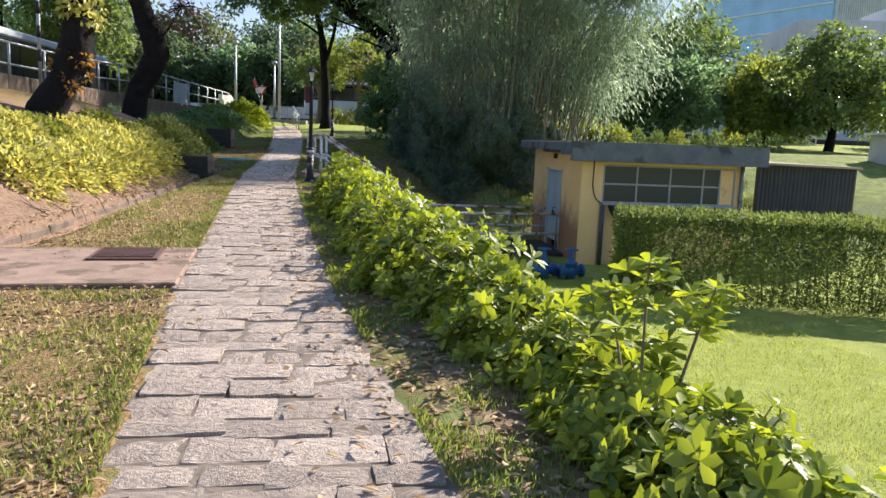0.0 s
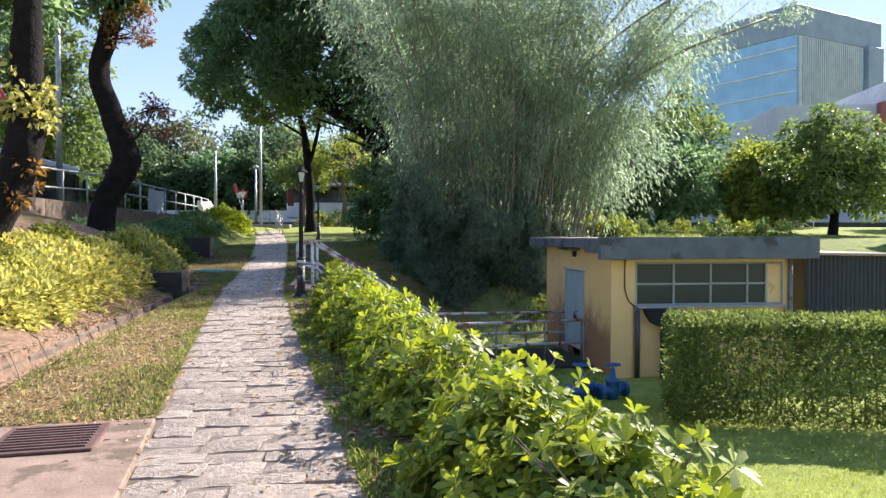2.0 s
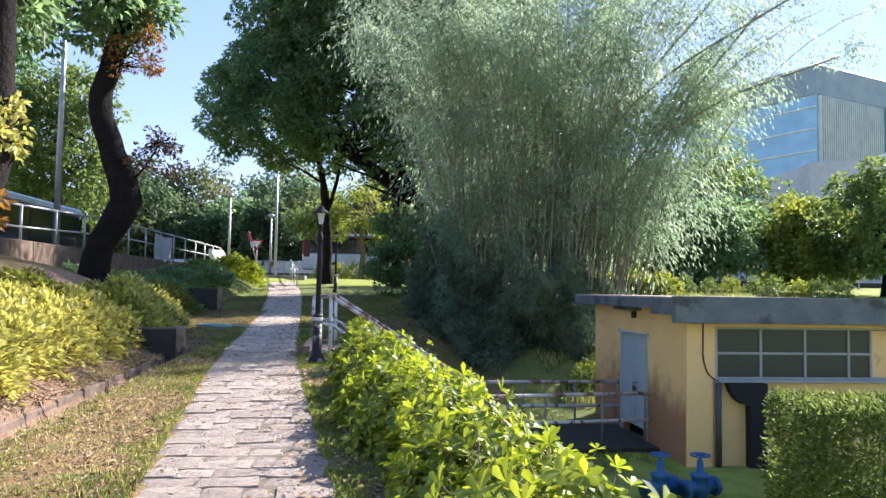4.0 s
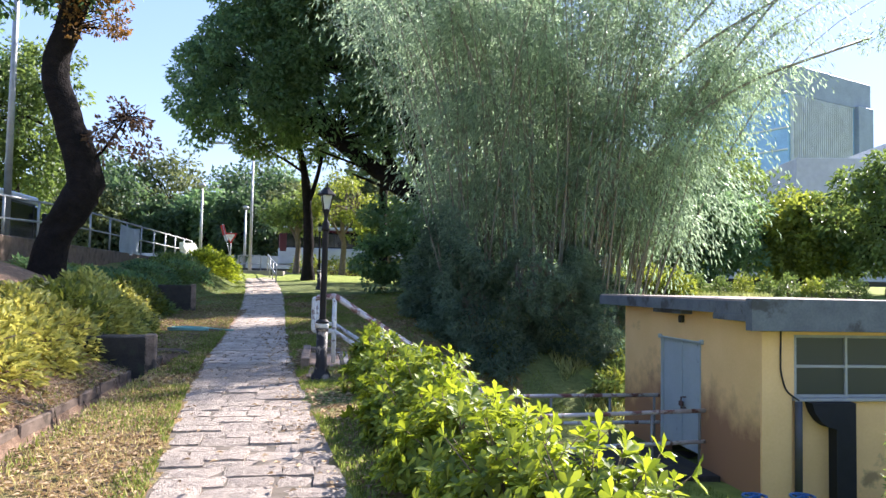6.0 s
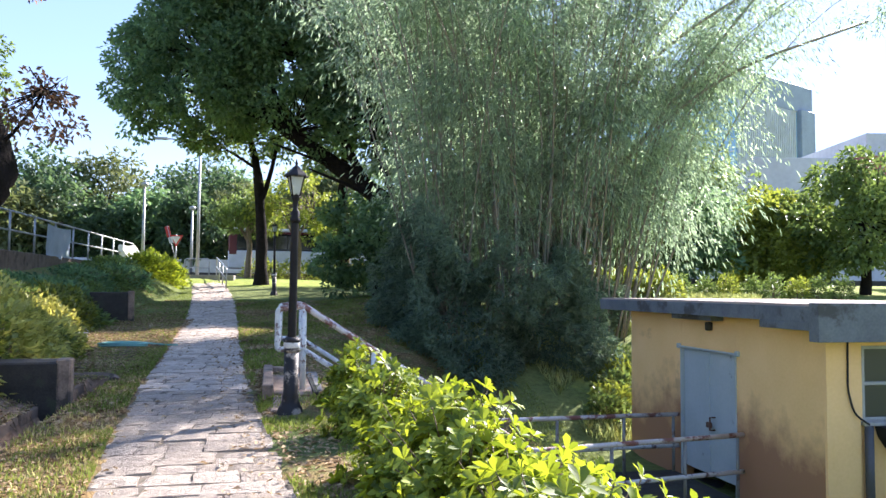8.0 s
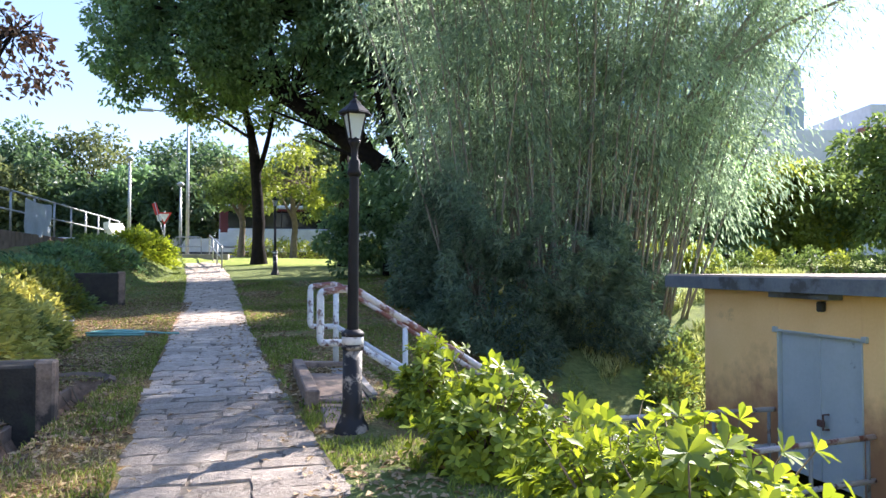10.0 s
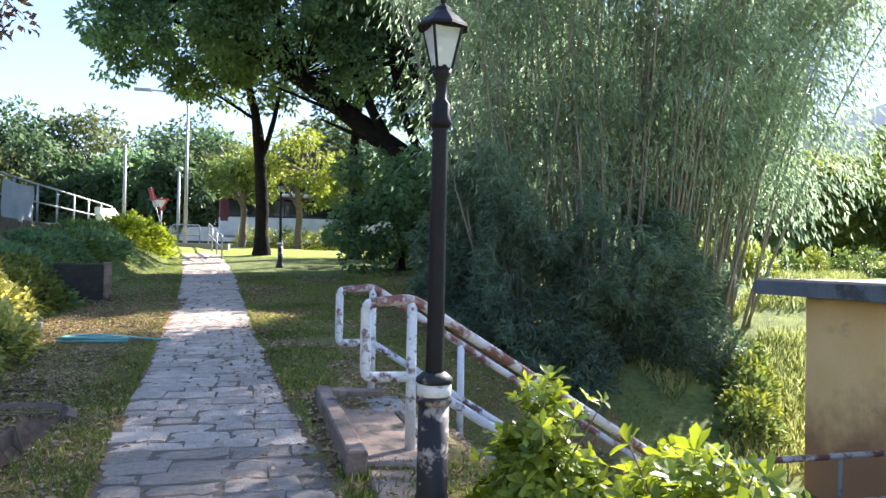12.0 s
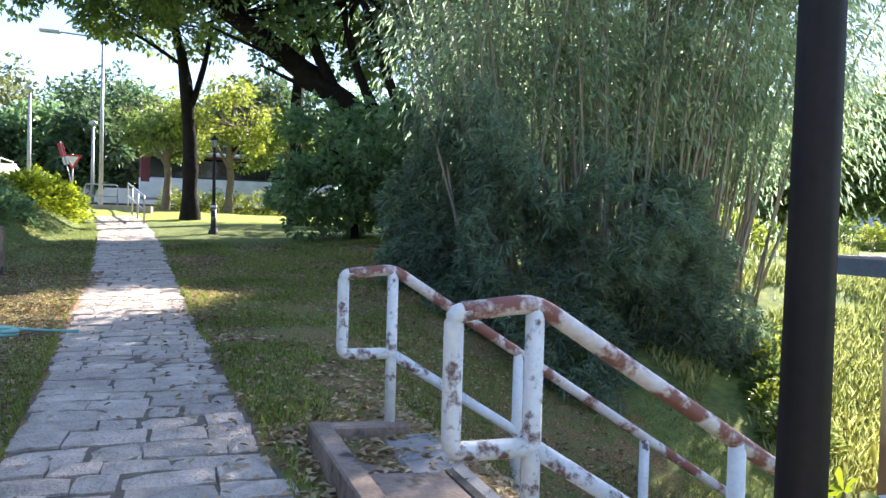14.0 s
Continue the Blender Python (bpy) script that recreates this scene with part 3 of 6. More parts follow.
culvert(-4.4, 32.6, 0.95, 1.2, 0.6, 1.42, 4)

# manhole cover
mh = thing("manhole_cover", "rusty cast-iron drain cover with leaves on concrete", "manhole cover", (-0.8, 9.9, 0.031), 8)
part("rim", Geo().box((0, 0, 0.012), (0.68, 0.72, 0.02), chamfer=0.006), M_IRON, mh)
grip = Geo()
for i in range(9):
    grip.box((0, -0.29 + i * 0.0725, 0.027), (0.58, 0.03, 0.016), chamfer=0.005)
part("grating", grip, M_IRON, mh)

# ---- stair, top slab and rails ----
stair = Geo()
for i in range(10):
    z = 0.3 - 0.18 * i
    stair.box((0.5 + 0.3 * i, 22.15, z - 0.45), (0.34, 2.0, 0.9), chamfer=0.015)
solid("stair", stair, M_CONCRETE, "worn concrete steps going down to the pump house", "stairs", "structure")
landing = Geo().box((5.0, 22.2, -1.6), (3.6, 2.6, 0.2), chamfer=0.02)
solid("landing", landing, M_CONCRETE_DARK, "dark concrete landing before the steel door", "landing", "structure")
slab = thing("concrete_slab", "broken concrete slab and kerb beside the path", "concrete slab", (0.17, 21.9, 0.27), 1.5)
part("kerb_bar", Geo().box((0.1, 1.3, -0.01), (0.6, 0.13, 0.22), pose(0, 0, 0, 0, 3, 4), 0.015), M_SLAB, slab)
part("kerb_bar", Geo().box((-0.2, 0.0, 0.02), (0.13, 2.45, 0.26), pose(0, 0, 0, 0, 2, 0), 0.012), M_SLAB, slab)
part("slab_plate", Geo().box((0.1, -0.35, 0.0), (0.5, 1.55, 0.1), pose(0, 0, 0, 1.5, 4, 1), 0.015), M_SLAB, slab)
part("slab_plate", Geo().box((0.14, 0.86, -0.05), (0.44, 0.6, 0.1), pose(0, 0, 0, -3, 3, -2), 0.015), M_SLAB, slab)
part("slab_plate", Geo().box((0.06, -1.65, -0.05), (0.42, 0.95, 0.09), pose(0, 0, 0, 2, 3, -3), 0.015), M_SLAB, slab)
part("recess_frame", Geo().box((0.38, -0.3, -0.06), (0.07, 1.6, 0.2), chamfer=0.01), M_CONCRETE_DARK, slab)


def smooth_line(pts, r=0.12, n=4):
    """Rounds the corners of a bent pipe."""
    pts = [Vector(p) for p in pts]
    out = [pts[0]]
    for a, b, c in zip(pts, pts[1:], pts[2:]):
        k = min(r, (a - b).length / 2.2, (c - b).length / 2.2)
        p, q = b + (a - b).normalized() * k, b + (c - b).normalized() * k
        out += [(p * (1 - t) ** 2 + b * 2 * t * (1 - t) + q * t * t) for t in np.linspace(0, 1, n)]
    return out + [pts[-1]]


def hand_rail(y0, y1, y2, label):
    """A painted pipe rail with an end loop, down the stair and on to the door."""
    t = thing("hand_rail", label, "handrail", (0.42, y0, 0.26), 0, "stair handrails")
    rel = Vector((0.42, y0, 0.26))
    def P(x, y, z):
        return Vector((x, y, z)) - rel
    knee = (3.38, y1, -0.53)
    slope = (P(*knee) - P(0.42, y0, 1.34))
    part("top_rail", Geo().tube(smooth_line([P(0.13, y0, 1.31), P(0.42, y0, 1.34), P(*knee), P(6.82, y2, -0.53)], 0.07), 0.036, 12), M_PEEL_TOP, t, "rust-patched rail with peeling paint", True)
    part("mid_rail", Geo().tube(smooth_line([P(0.42, y0, 0.8), P(knee[0], y1, knee[2] - 0.53), P(6.82, y2, -1.06)], 0.07), 0.034, 12), M_PEEL, t, "", True)
    part("end_loop", Geo().tube(smooth_line([P(0.16, y0, 1.31), P(0.1, y0, 1.3), P(0.1, y0, 0.8), P(0.42, y0, 0.8)], 0.05), 0.037, 12), M_PEEL, t, "", True)
    for k in (0.0, 0.30, 0.64, 0.98):
        p = P(0.42, y0, 1.34) + slope * k
        w = p + rel
        foot = 0.3 - 0.18 * max(0, round((w.x - 0.5) / 0.3)) if w.x > 0.4 else 0.25
        part("post", Geo().tube([p, (p.x, p.y, min(foot, w.z - 0.8) - 0.1 - rel.z)], 0.036, 12), M_PEEL, t, "", True)
    for k in (0.35, 0.7, 0.97):
        x, y = knee[0] + (6.82 - knee[0]) * k, y1 + (y2 - y1) * k
        part("post", Geo().tube([P(x, y, -0.53), P(x, y, -1.62)], 0.026, 8), M_GALV_OLD, t, "grey pipe post", True)
    return t


hand_rail(21.15, 20.95, 21.5, "white peeling pipe handrail with rust beside steps")
hand_rail(23.25, 23.2, 23.35, "white peeling pipe handrail on the far side of steps")


# ---- lamp posts ----
def lamp_post():
    t = thing("lamp_post", "black cast-iron heritage lamp post with white band", "lamp post", group="heritage lamp posts")
    part("base", Geo().lathe([(0.15, -0.15), (0.15, 0.02), (0.14, 0.05), (0.13, 0.1), (0.105, 0.14), (0.098, 0.16), (0.085, 0.2), (0.087, 0.23), (0.078, 0.26), (0.078, 0.7)], 16), M_BLACK_WORN, t, "black base with worn flaking paint", True)
    part("collar", Geo().lathe([(0.078, 0.695), (0.09, 0.71), (0.09, 0.73), (0.078, 0.745), (0.078, 0.8), (0.092, 0.81), (0.092, 0.832), (0.06, 0.86)], 18), M_BLACK_WORN, t, "black ringed collar", True)
    part("band", Geo().lathe([(0.082, 0.742), (0.087, 0.748), (0.087, 0.797), (0.082, 0.803)], 18), M_WHITE, t, "chipped white painted band", True)
    vs = [(r * q * math.cos(k * math.pi / 10), r * q * math.sin(k * math.pi / 10), z) for r, z in ((0.047, 0.84), (0.043, 1.5), (0.04, 2.1))
          for k in range(20) for q in ((1.0, 0.94)[k % 2],)]
    g = Geo().add(vs, [(i * 20 + k, i * 20 + (k + 1) % 20, (i + 1) * 20 + (k + 1) % 20, (i + 1) * 20 + k) for i in range(2) for k in range(20)])
    part("shaft", g, M_BLACK, t, "fluted black shaft", True)
    part("neck", Geo().lathe([(0.04, 2.08), (0.056, 2.1), (0.058, 2.12), (0.045, 2.15), (0.05, 2.2), (0.028, 2.23), (0.03, 2.32), (0.045, 2.35), (0.05, 2.375)], 16), M_BLACK, t, "", True)
    lantern = part("lantern", Geo().lathe([(0.052, 2.37), (0.056, 2.385), (0.05, 2.395)], 4), M_BLACK, t)
    fr = Geo()
    for k in range(4):
        a = k * math.pi / 2 + math.pi / 4
        c, s = math.cos(a), math.sin(a)
        fr.tube([(0.055 * c, 0.055 * s, 2.38), (0.105 * c, 0.105 * s, 2.585)], 0.008, 6)
    fr.lathe([(0.105, 2.578), (0.113, 2.587), (0.108, 2.598)], 4, (0, 0, 0))
    for k in range(4):
        a0, a1 = k * math.pi / 2 + math.pi / 4, (k + 1) * math.pi / 2 + math.pi / 4
        q = [Vector((r * math.cos(a), r * math.sin(a), z)) for r, a, z in ((0.053, a0, 2.386), (0.053, a1, 2.386), (0.102, a1, 2.58), (0.102, a0, 2.58))]
        nn = (q[1] - q[0]).cross(q[2] - q[0]).normalized() * 0.003
        pane = Geo().add([p + nn for p in q] + [p - nn for p in q], [(0, 1, 2, 3), (7, 6, 5, 4), (0, 4, 5, 1), (1, 5, 6, 2), (2, 6, 7, 3), (3, 7, 4, 0)])
        part("pane", pane, M_LANTERN, lantern, "frosted glass")
    part("lantern_frame", fr, M_BLACK, lantern)
    part("cap", Geo().lathe([(0.135, 2.585), (0.13, 2.6), (0.085, 2.64), (0.05, 2.67), (0.042, 2.69), (0.026, 2.7), (0.012, 2.715), (0.018, 2.73), (0.01, 2.75), (0.004, 2.78)], 8), M_BLACK, t)
    return t


lamp = lamp_post()
lamp.matrix_world = pose(0.265, 19.71, 0.19, 0, 0.4, 8)
copy_thing(lamp, pose(-0.33, 40.0, hz(-0.33, 40.0), 0, -0.5, 20))


# ---- pump house ----
WX, WY, FX, BY, FLOOR = 6.85, 19.8, 11.0, 25.2, -1.6
house = thing("pump_house", "small yellow pump house with flat grey concrete roof", "building", (WX, WY, FLOOR))
def H(x, y, z):
    return (x - WX, y - WY, z - FLOOR)


def wall(name, boxes, mat, label=""):
    for (x0, x1), (y0, y1), (z0, z1) in boxes:
        g = Geo().box(H((x0 + x1) / 2, (y0 + y1) / 2, (z0 + z1) / 2), (x1 - x0, y1 - y0, z1 - z0), chamfer=0.004)
        part(name, g, mat, house, label)


D0, D1, DT = 21.7, 23.28, 0.63
wx = (WX, WX + 0.22)
wall("side_wall", [(wx, (WY, D0), (FLOOR - 0.3, 1.2)), (wx, (D0, D1), (DT, 1.2)), (wx, (D1, BY), (FLOOR - 0.3, 1.2))], M_YELLOW_DAMP, "faded yellow plaster with brown damp stains")
wy = (WY, WY + 0.22)
wall("front_wall", [((WX + 0.22, 7.39), wy, (FLOOR - 0.3, 1.2)), ((7.39, 10.8), wy, (FLOOR - 0.3, -0.06)), ((7.39, 10.8), wy, (0.9, 1.2)), ((10.8, FX), wy, (FLOOR - 0.3, 1.2))], M_YELLOW, "yellow front wall under the window")
wall("pilaster", [((WX - 0.02, 7.32), (WY - 0.05, WY - 0.002), (FLOOR - 0.3, 0.95))], M_YELLOW, "pale yellow corner pier")
wall("back_wall", [((WX + 0.22, FX), (BY - 0.22, BY), (FLOOR - 0.3, 1.2))], M_YELLOW)
wall("end_wall", [((FX - 0.22, FX), (WY + 0.22, BY - 0.22), (FLOOR - 0.3, 1.2))], M_YELLOW)
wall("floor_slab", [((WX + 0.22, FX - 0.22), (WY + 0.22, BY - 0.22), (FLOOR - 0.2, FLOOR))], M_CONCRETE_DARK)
wall("roof_slab", [((6.5, 11.42), (19.62, 25.9), (1.2, 1.4))], M_ROOF_EDGE, "dark grey flat roof slab")
wall("roof_screed", [((6.53, 11.4), (19.65, 25.87), (1.396, 1.43))], M_ROOF_TOP, "dusty pinkish roof surface")
wall("front_fascia", [((6.49, 11.43), (19.44, 19.615), (0.97, 1.445))], M_ROOF_EDGE, "deep stained grey concrete fascia")
wall("side_drop", [((6.492, 6.62), (19.62, 20.6), (1.1, 1.2)), ((6.62, 6.84), (22.0, 23.2), (1.12, 1.2))], M_ROOF_EDGE)
dz = (FLOOR + 0.25, DT - 0.02)
door = part("door", Geo().box(H(WX + 0.06, (D0 + D1) / 2, sum(dz) / 2), (0.05, D1 - D0 - 0.04, dz[1] - dz[0]), chamfer=0.006), M_DOOR, house, "blue-grey steel double door, closed")
part("meeting_strip", Geo().box(H(WX + 0.028, (D0 + D1) / 2, sum(dz) / 2), (0.02, 0.05, dz[1] - dz[0] - 0.04), chamfer=0.004), M_DOOR, door)
hd = Geo().tube([H(WX + 0.03, 22.33, -0.42), H(WX - 0.06, 22.33, -0.42), H(WX - 0.06, 22.33, -0.62), H(WX + 0.03, 22.33, -0.62)], 0.016, 6)
hd.box(H(WX - 0.02, 22.42, -0.55), (0.05, 0.12, 0.09), chamfer=0.01)
part("handle", hd, M_IRON, door, "rusty bolt and padlock")
fr = Geo()
for y in (D0, D1):
    fr.box(H(WX + 0.015, y, (FLOOR + DT) / 2 + 0.02), (0.08, 0.03, DT - FLOOR), chamfer=0.006)
fr.box(H(WX + 0.012, (D0 + D1) / 2, DT), (0.09, D1 - D0 + 0.1, 0.03), chamfer=0.006)
for y in (D0 - 0.06, D1 + 0.06):
    fr.box(H(WX - 0.01, y, DT + 0.01), (0.07, 0.09, 0.08), chamfer=0.012)
part("door_frame", fr, M_DOOR, house, "thin blue-grey steel door frame")
win = part("window", Geo().box(H(9.095, WY + 0.0, -0.075), (3.5, 0.2, 0.05), chamfer=0.008), M_FRAME, house, "wide grey-framed window with dusty panes")
wf = Geo()
for x in (7.41, 8.26, 9.11, 9.96, 10.4, 10.78):
    wf.box(H(x, WY + 0.03, 0.42), (0.045, 0.06, 0.95), chamfer=0.006)
for z, x1 in ((-0.03, 10.8), (0.42, 10.4), (0.88, 10.8)):
    wf.box(H((7.39 + x1) / 2, WY + 0.032, z), (x1 - 7.39, 0.055, 0.045), chamfer=0.006)
part("window_frame", wf, M_FRAME, win)
for x in (7.835, 8.685, 9.535):
    for z in (0.195, 0.65):
        part("pane", Geo().box(H(x, WY + 0.035, z), (0.8, 0.008, 0.41), chamfer=0.001), M_PANE, win)
for z in (0.195, 0.65):
    part("pane", Geo().box(H(10.18, WY + 0.035, z), (0.39, 0.008, 0.41), chamfer=0.001), M_PANE, win)
part("blank_panel", Geo().box(H(10.59, WY + 0.035, 0.42), (0.33, 0.012, 0.86), chamfer=0.002), M_YELLOW, win, "yellow blanking panel")
part("downpipe", Geo().tube([H(10.93, WY - 0.06, 1.0), H(10.93, WY - 0.06, -1.6)], 0.05, 10), M_GALV_OLD, house, "grey downpipe", True)
part("downpipe", Geo().tube([H(7.4, WY - 0.09, -0.1), H(7.4, WY - 0.09, -1.6)], 0.055, 10), M_SHEET, house, "dark pipe below the window", True)
hood = [(7.55, -0.105), (8.27, -0.105), (8.27, -1.6), (7.95, -1.6), (7.95, -0.5), (7.82, -0.47), (7.7, -0.39), (7.6, -0.25)]
nh = len(hood)
dg = Geo().add([H(x, WY - d, z) for d in (0.2, 0.004) for x, z in hood],
               [tuple(range(nh)), tuple(range(2 * nh - 1, nh - 1, -1))] + [(k + nh, (k + 1) % nh + nh, (k + 1) % nh, k) for k in range(nh)])
part("duct", dg, M_TYRE, house, "black sheet-metal elbow duct")
part("cable", Geo().tube(smooth_line([H(7.13, WY - 0.07, 1.0), H(7.12, WY - 0.07, 0.35), H(7.2, WY - 0.08, 0.05), H(7.4, WY - 0.1, -0.08)], 0.1), 0.013, 6), M_TYRE, house, "loose black cable", True)
part("bulkhead_lamp", Geo().box(H(WX - 0.05, 22.35, 1.02), (0.1, 0.1, 0.14), chamfer=0.03), M_CONCRETE_DARK, house)

# corrugated shed beside it
shed = thing("corrugated_shed", "dark corrugated metal lean-to beside the pump house", "shed", (11.45, 20.0, FLOOR))
n = 110
vs, fs = [], []
for i in range(n + 1):
    x, y = 2.65 * i / n, 0.028 * math.sin(i * 2 * math.pi / 4.4)
    for z in (-0.2, 2.62):
        for o in (0, 0.012):
            vs.append((x, y + o, z - 0.02 * x))
for i in range(n):
    k = 4 * i
    fs += [(k, k + 4, k + 6, k + 2), (k + 1, k + 3, k + 7, k + 5), (k + 2, k + 6, k + 7, k + 3)]
part("corrugated_wall", Geo().add(vs, fs), M_SHEET, shed, "dark grey corrugated sheet")
part("side_sheet", Geo().box((2.66, 2.5, 1.2), (0.05, 5.0, 2.8), chamfer=0.01), M_SHEET, shed)
part("shed_roof", Geo().box((1.33, 2.4, 2.64), (2.8, 5.1, 0.06), pose(0, 0, 0, 0, 1, 0), 0.01), M_ROOF_TOP, shed, "dusty flat shed roof")

# blue valves
def valve(x, y):
    z = hz(x, y)
    t = thing("gate_valve", "blue painted water gate valve with handwheel", "valve", (x, y, z), 20, "blue water valves")
    part("body", Geo().lathe([(0.1, -0.1), (0.1, 0.06), (0.14, 0.1), (0.15, 0.22), (0.12, 0.32), (0.15, 0.34), (0.15, 0.38), (0.06, 0.42), (0.045, 0.58), (0.02, 0.6), (0.02, 0.68)], 14), M_BLUE, t, "", True)
    part("flange_pipe", Geo().tube([(-0.3, 0, 0.18), (0.3, 0, 0.18)], 0.1, 12).tube([(-0.3, 0, 0.18), (-0.26, 0, 0.18)], 0.15, 12).tube([(0.26, 0, 0.18), (0.3, 0, 0.18)], 0.15, 12), M_BLUE, t, "", True)
    w = Geo()
    ring = [(0.14 * math.cos(a), 0.14 * math.sin(a), 0.66) for a in np.linspace(0, 2 * math.pi, 17)]
    w.tube(ring, 0.017, 6)
    for k in range(4):
        w.tube([(0, 0, 0.66), (0.14 * math.cos(k * math.pi / 2), 0.14 * math.sin(k * math.pi / 2), 0.66)], 0.012, 5)
    part("handwheel", w, M_BLUE, t, "", True)


valve(5.55, 17.8)
valve(6.15, 17.75)


# ---- railing, banner, bus, signs and street lamps by the road ----
fence = thing("railing", "galvanised two-rail pipe railing along the road", "railing", (-7.2, 10, 2.6))
ends = [(y, 3.3 + 0.3 * float(ease(22, 34, y)) + 0.04 * max(0, (y - 34) / 16)) for y in np.arange(9.5, 50.5, 2.0)]
for (y0, z0), (y1, z1) in zip(ends, ends[1:]):
    part("rail", Geo().tube([(0, y0 - 10, z0 - 2.6), (0, y1 - 10, z1 - 2.6)], 0.03, 8), M_GALV, fence, "", True)
    part("rail", Geo().tube([(0, y0 - 10, z0 - 3.12), (0, y1 - 10, z1 - 3.12)], 0.026, 8), M_GALV, fence, "", True)
for y, z in ends:
    part("post", Geo().tube([(0, y - 10, z - 2.6), (0, y - 10, -0.2)], 0.032, 8), M_GALV, fence, "", True)

bn = Geo()
vs, fs = [], []
for i in range(13):
    for j in range(9):
        y, z = 36.4 + 2.4 * i / 12, 3.5 - 1.05 * j / 8
        vs.append((-7.12 + 0.05 * noise.noise(Vector((y * 2, z * 2, 3))), y, z - 0.06 * math.sin(i / 12 * math.pi) * (1 - j / 8)))
for i in range(12):
    for j in range(8):
        fs.append((i * 9 + j, i * 9 + j + 1, (i + 1) * 9 + j + 1, (i + 1) * 9 + j))
solid("banner", bn.add(vs, fs).add([(x + 0.008, y, z) for x, y, z in vs], [f[::-1] for f in fs]), M_BANNER, "pale grey cloth sheet hung on the railing", "banner", smooth=True)
tarp = Geo()
vs = [(-7.0 + 0.45 * noise.noise(Vector((i * .5, j * .6, 9))), 46.5 + i * 0.35, 3.45 - j * 0.22 + 0.12 * noise.noise(Vector((i * .7, j * .5, 1)))) for i in range(8) for j in range(5)]
fs = [(i * 5 + j, i * 5 + j + 1, (i + 1) * 5 + j + 1, (i + 1) * 5 + j) for i in range(7) for j in range(4)]
solid("tarpaulin", tarp.add(vs, fs).add([(x + .01, y, z) for x, y, z in vs], [f[::-1] for f in fs]), M_SIGN_WHITE, "crumpled white tarpaulin draped over the railing end", "tarpaulin", smooth=True)


def bus(x, y, z, length, low, label):
    """A bus standing along the road; its front faces away."""
    t = thing("bus", label, "bus", (x, y, z), 0, "buses")
    body = Geo().box((0, 0, 0.75), (2.45, length, 0.85), chamfer=0.08)
    part("body", body, low, t)
    part("roof", Geo().box((0, 0, 2.72), (2.4, length - 0.1, 0.26), chamfer=0.1), M_BUS_WHITE, t, "white roof")
    part("window_band", Geo().box((0, 0.02, 1.9), (2.42, length - 0.06, 1.4), chamfer=0.1), M_BUS_GLASS, t, "dark tinted windows")
    for k in np.linspace(-length / 2 + 0.5, length / 2 - 0.5, max(3, int(length / 1.6))):
        part("pillar", Geo().box((1.212, k, 1.88), (0.02, 0.07, 1.3), chamfer=0.005), M_TYRE, t)
    part("skirt_panel", Geo().box((1.2, length * 0.28, 0.78), (0.09, length * 0.42, 0.78), chamfer=0.02), M_BUS_WHITE, t, "white side panel")
    for k in (-length * 0.3, length * 0.32):
        for sx in (-1, 1):
            w = part("wheel", Geo().tube([(sx * 0.95, k, 0.46), (sx * 1.235, k, 0.46)], 0.46, 20), M_TYRE, t, "", True)
            part("rim", Geo().tube([(sx * 1.2, k, 0.46), (sx * 1.245, k, 0.46)], 0.25, 14), M_GALV, w, "", True)
    part("mirror", Geo().box((1.42, length / 2 - 0.1, 2.1), (0.16, 0.12, 0.4), chamfer=0.04), M_TYRE, t)
    return t


def coach(x, y, z, length):
    """A long white and maroon coach on the crossing road."""
    t = thing("coach", "white and maroon coach with dark windows on the road", "bus", (x, y, z), -90, "buses")
    part("body", Geo().box((0, 0, 0.95), (2.45, length, 1.2), chamfer=0.08), M_BUS_WHITE, t, "white lower body")
    part("window_band", Geo().box((0, 0.04, 2.1), (2.42, length - 0.04, 1.15), chamfer=0.12), M_BUS_GLASS, t, "dark tinted windows")
    part("roof_band", Geo().box((0, 0, 2.74), (2.44, length - 0.1, 0.14), chamfer=0.06), M_MAROON, t, "maroon band above windows")
    part("roof", Geo().box((0, -0.5, 2.94), (2.2, length - 1.6, 0.2), chamfer=0.07), M_BUS_WHITE, t, "white roof")
    part("rear_panel", Geo().box((0, -length / 2 + 0.32, 1.95), (2.46, 0.6, 1.5), chamfer=0.08), M_MAROON, t, "maroon rear end")
    for k in np.linspace(-length / 2 + 2.4, length / 2 - 2.6, 5):
        part("pillar", Geo().box((1.21, k, 2.1), (0.02, 0.06, 1.1), chamfer=0.005), M_TYRE, t)
    part("slanted_pillar", Geo().box((1.2, length / 2 - 1.7, 2.1), (0.06, 0.3, 1.3), pose(0, 0, 0, 24, 0, 0), 0.01), M_BUS_WHITE, t, "white slanted pillar")
    for k in (-length * 0.28, length * 0.3):
        for sx in (-1, 1):
            w = part("wheel", Geo().tube([(sx * 0.95, k, 0.46), (sx * 1.235, k, 0.46)], 0.46, 20), M_TYRE, t, "", True)
            part("rim", Geo().tube([(sx * 1.2, k, 0.46), (sx * 1.245, k, 0.46)], 0.25, 14), M_GALV, w, "", True)


coach(1.6, 63.5, 2.5, 10.8)
bus(-11.2, 31.4, 1.5, 11.0, M_BUS_GREEN, "green and white bus standing behind the railing")


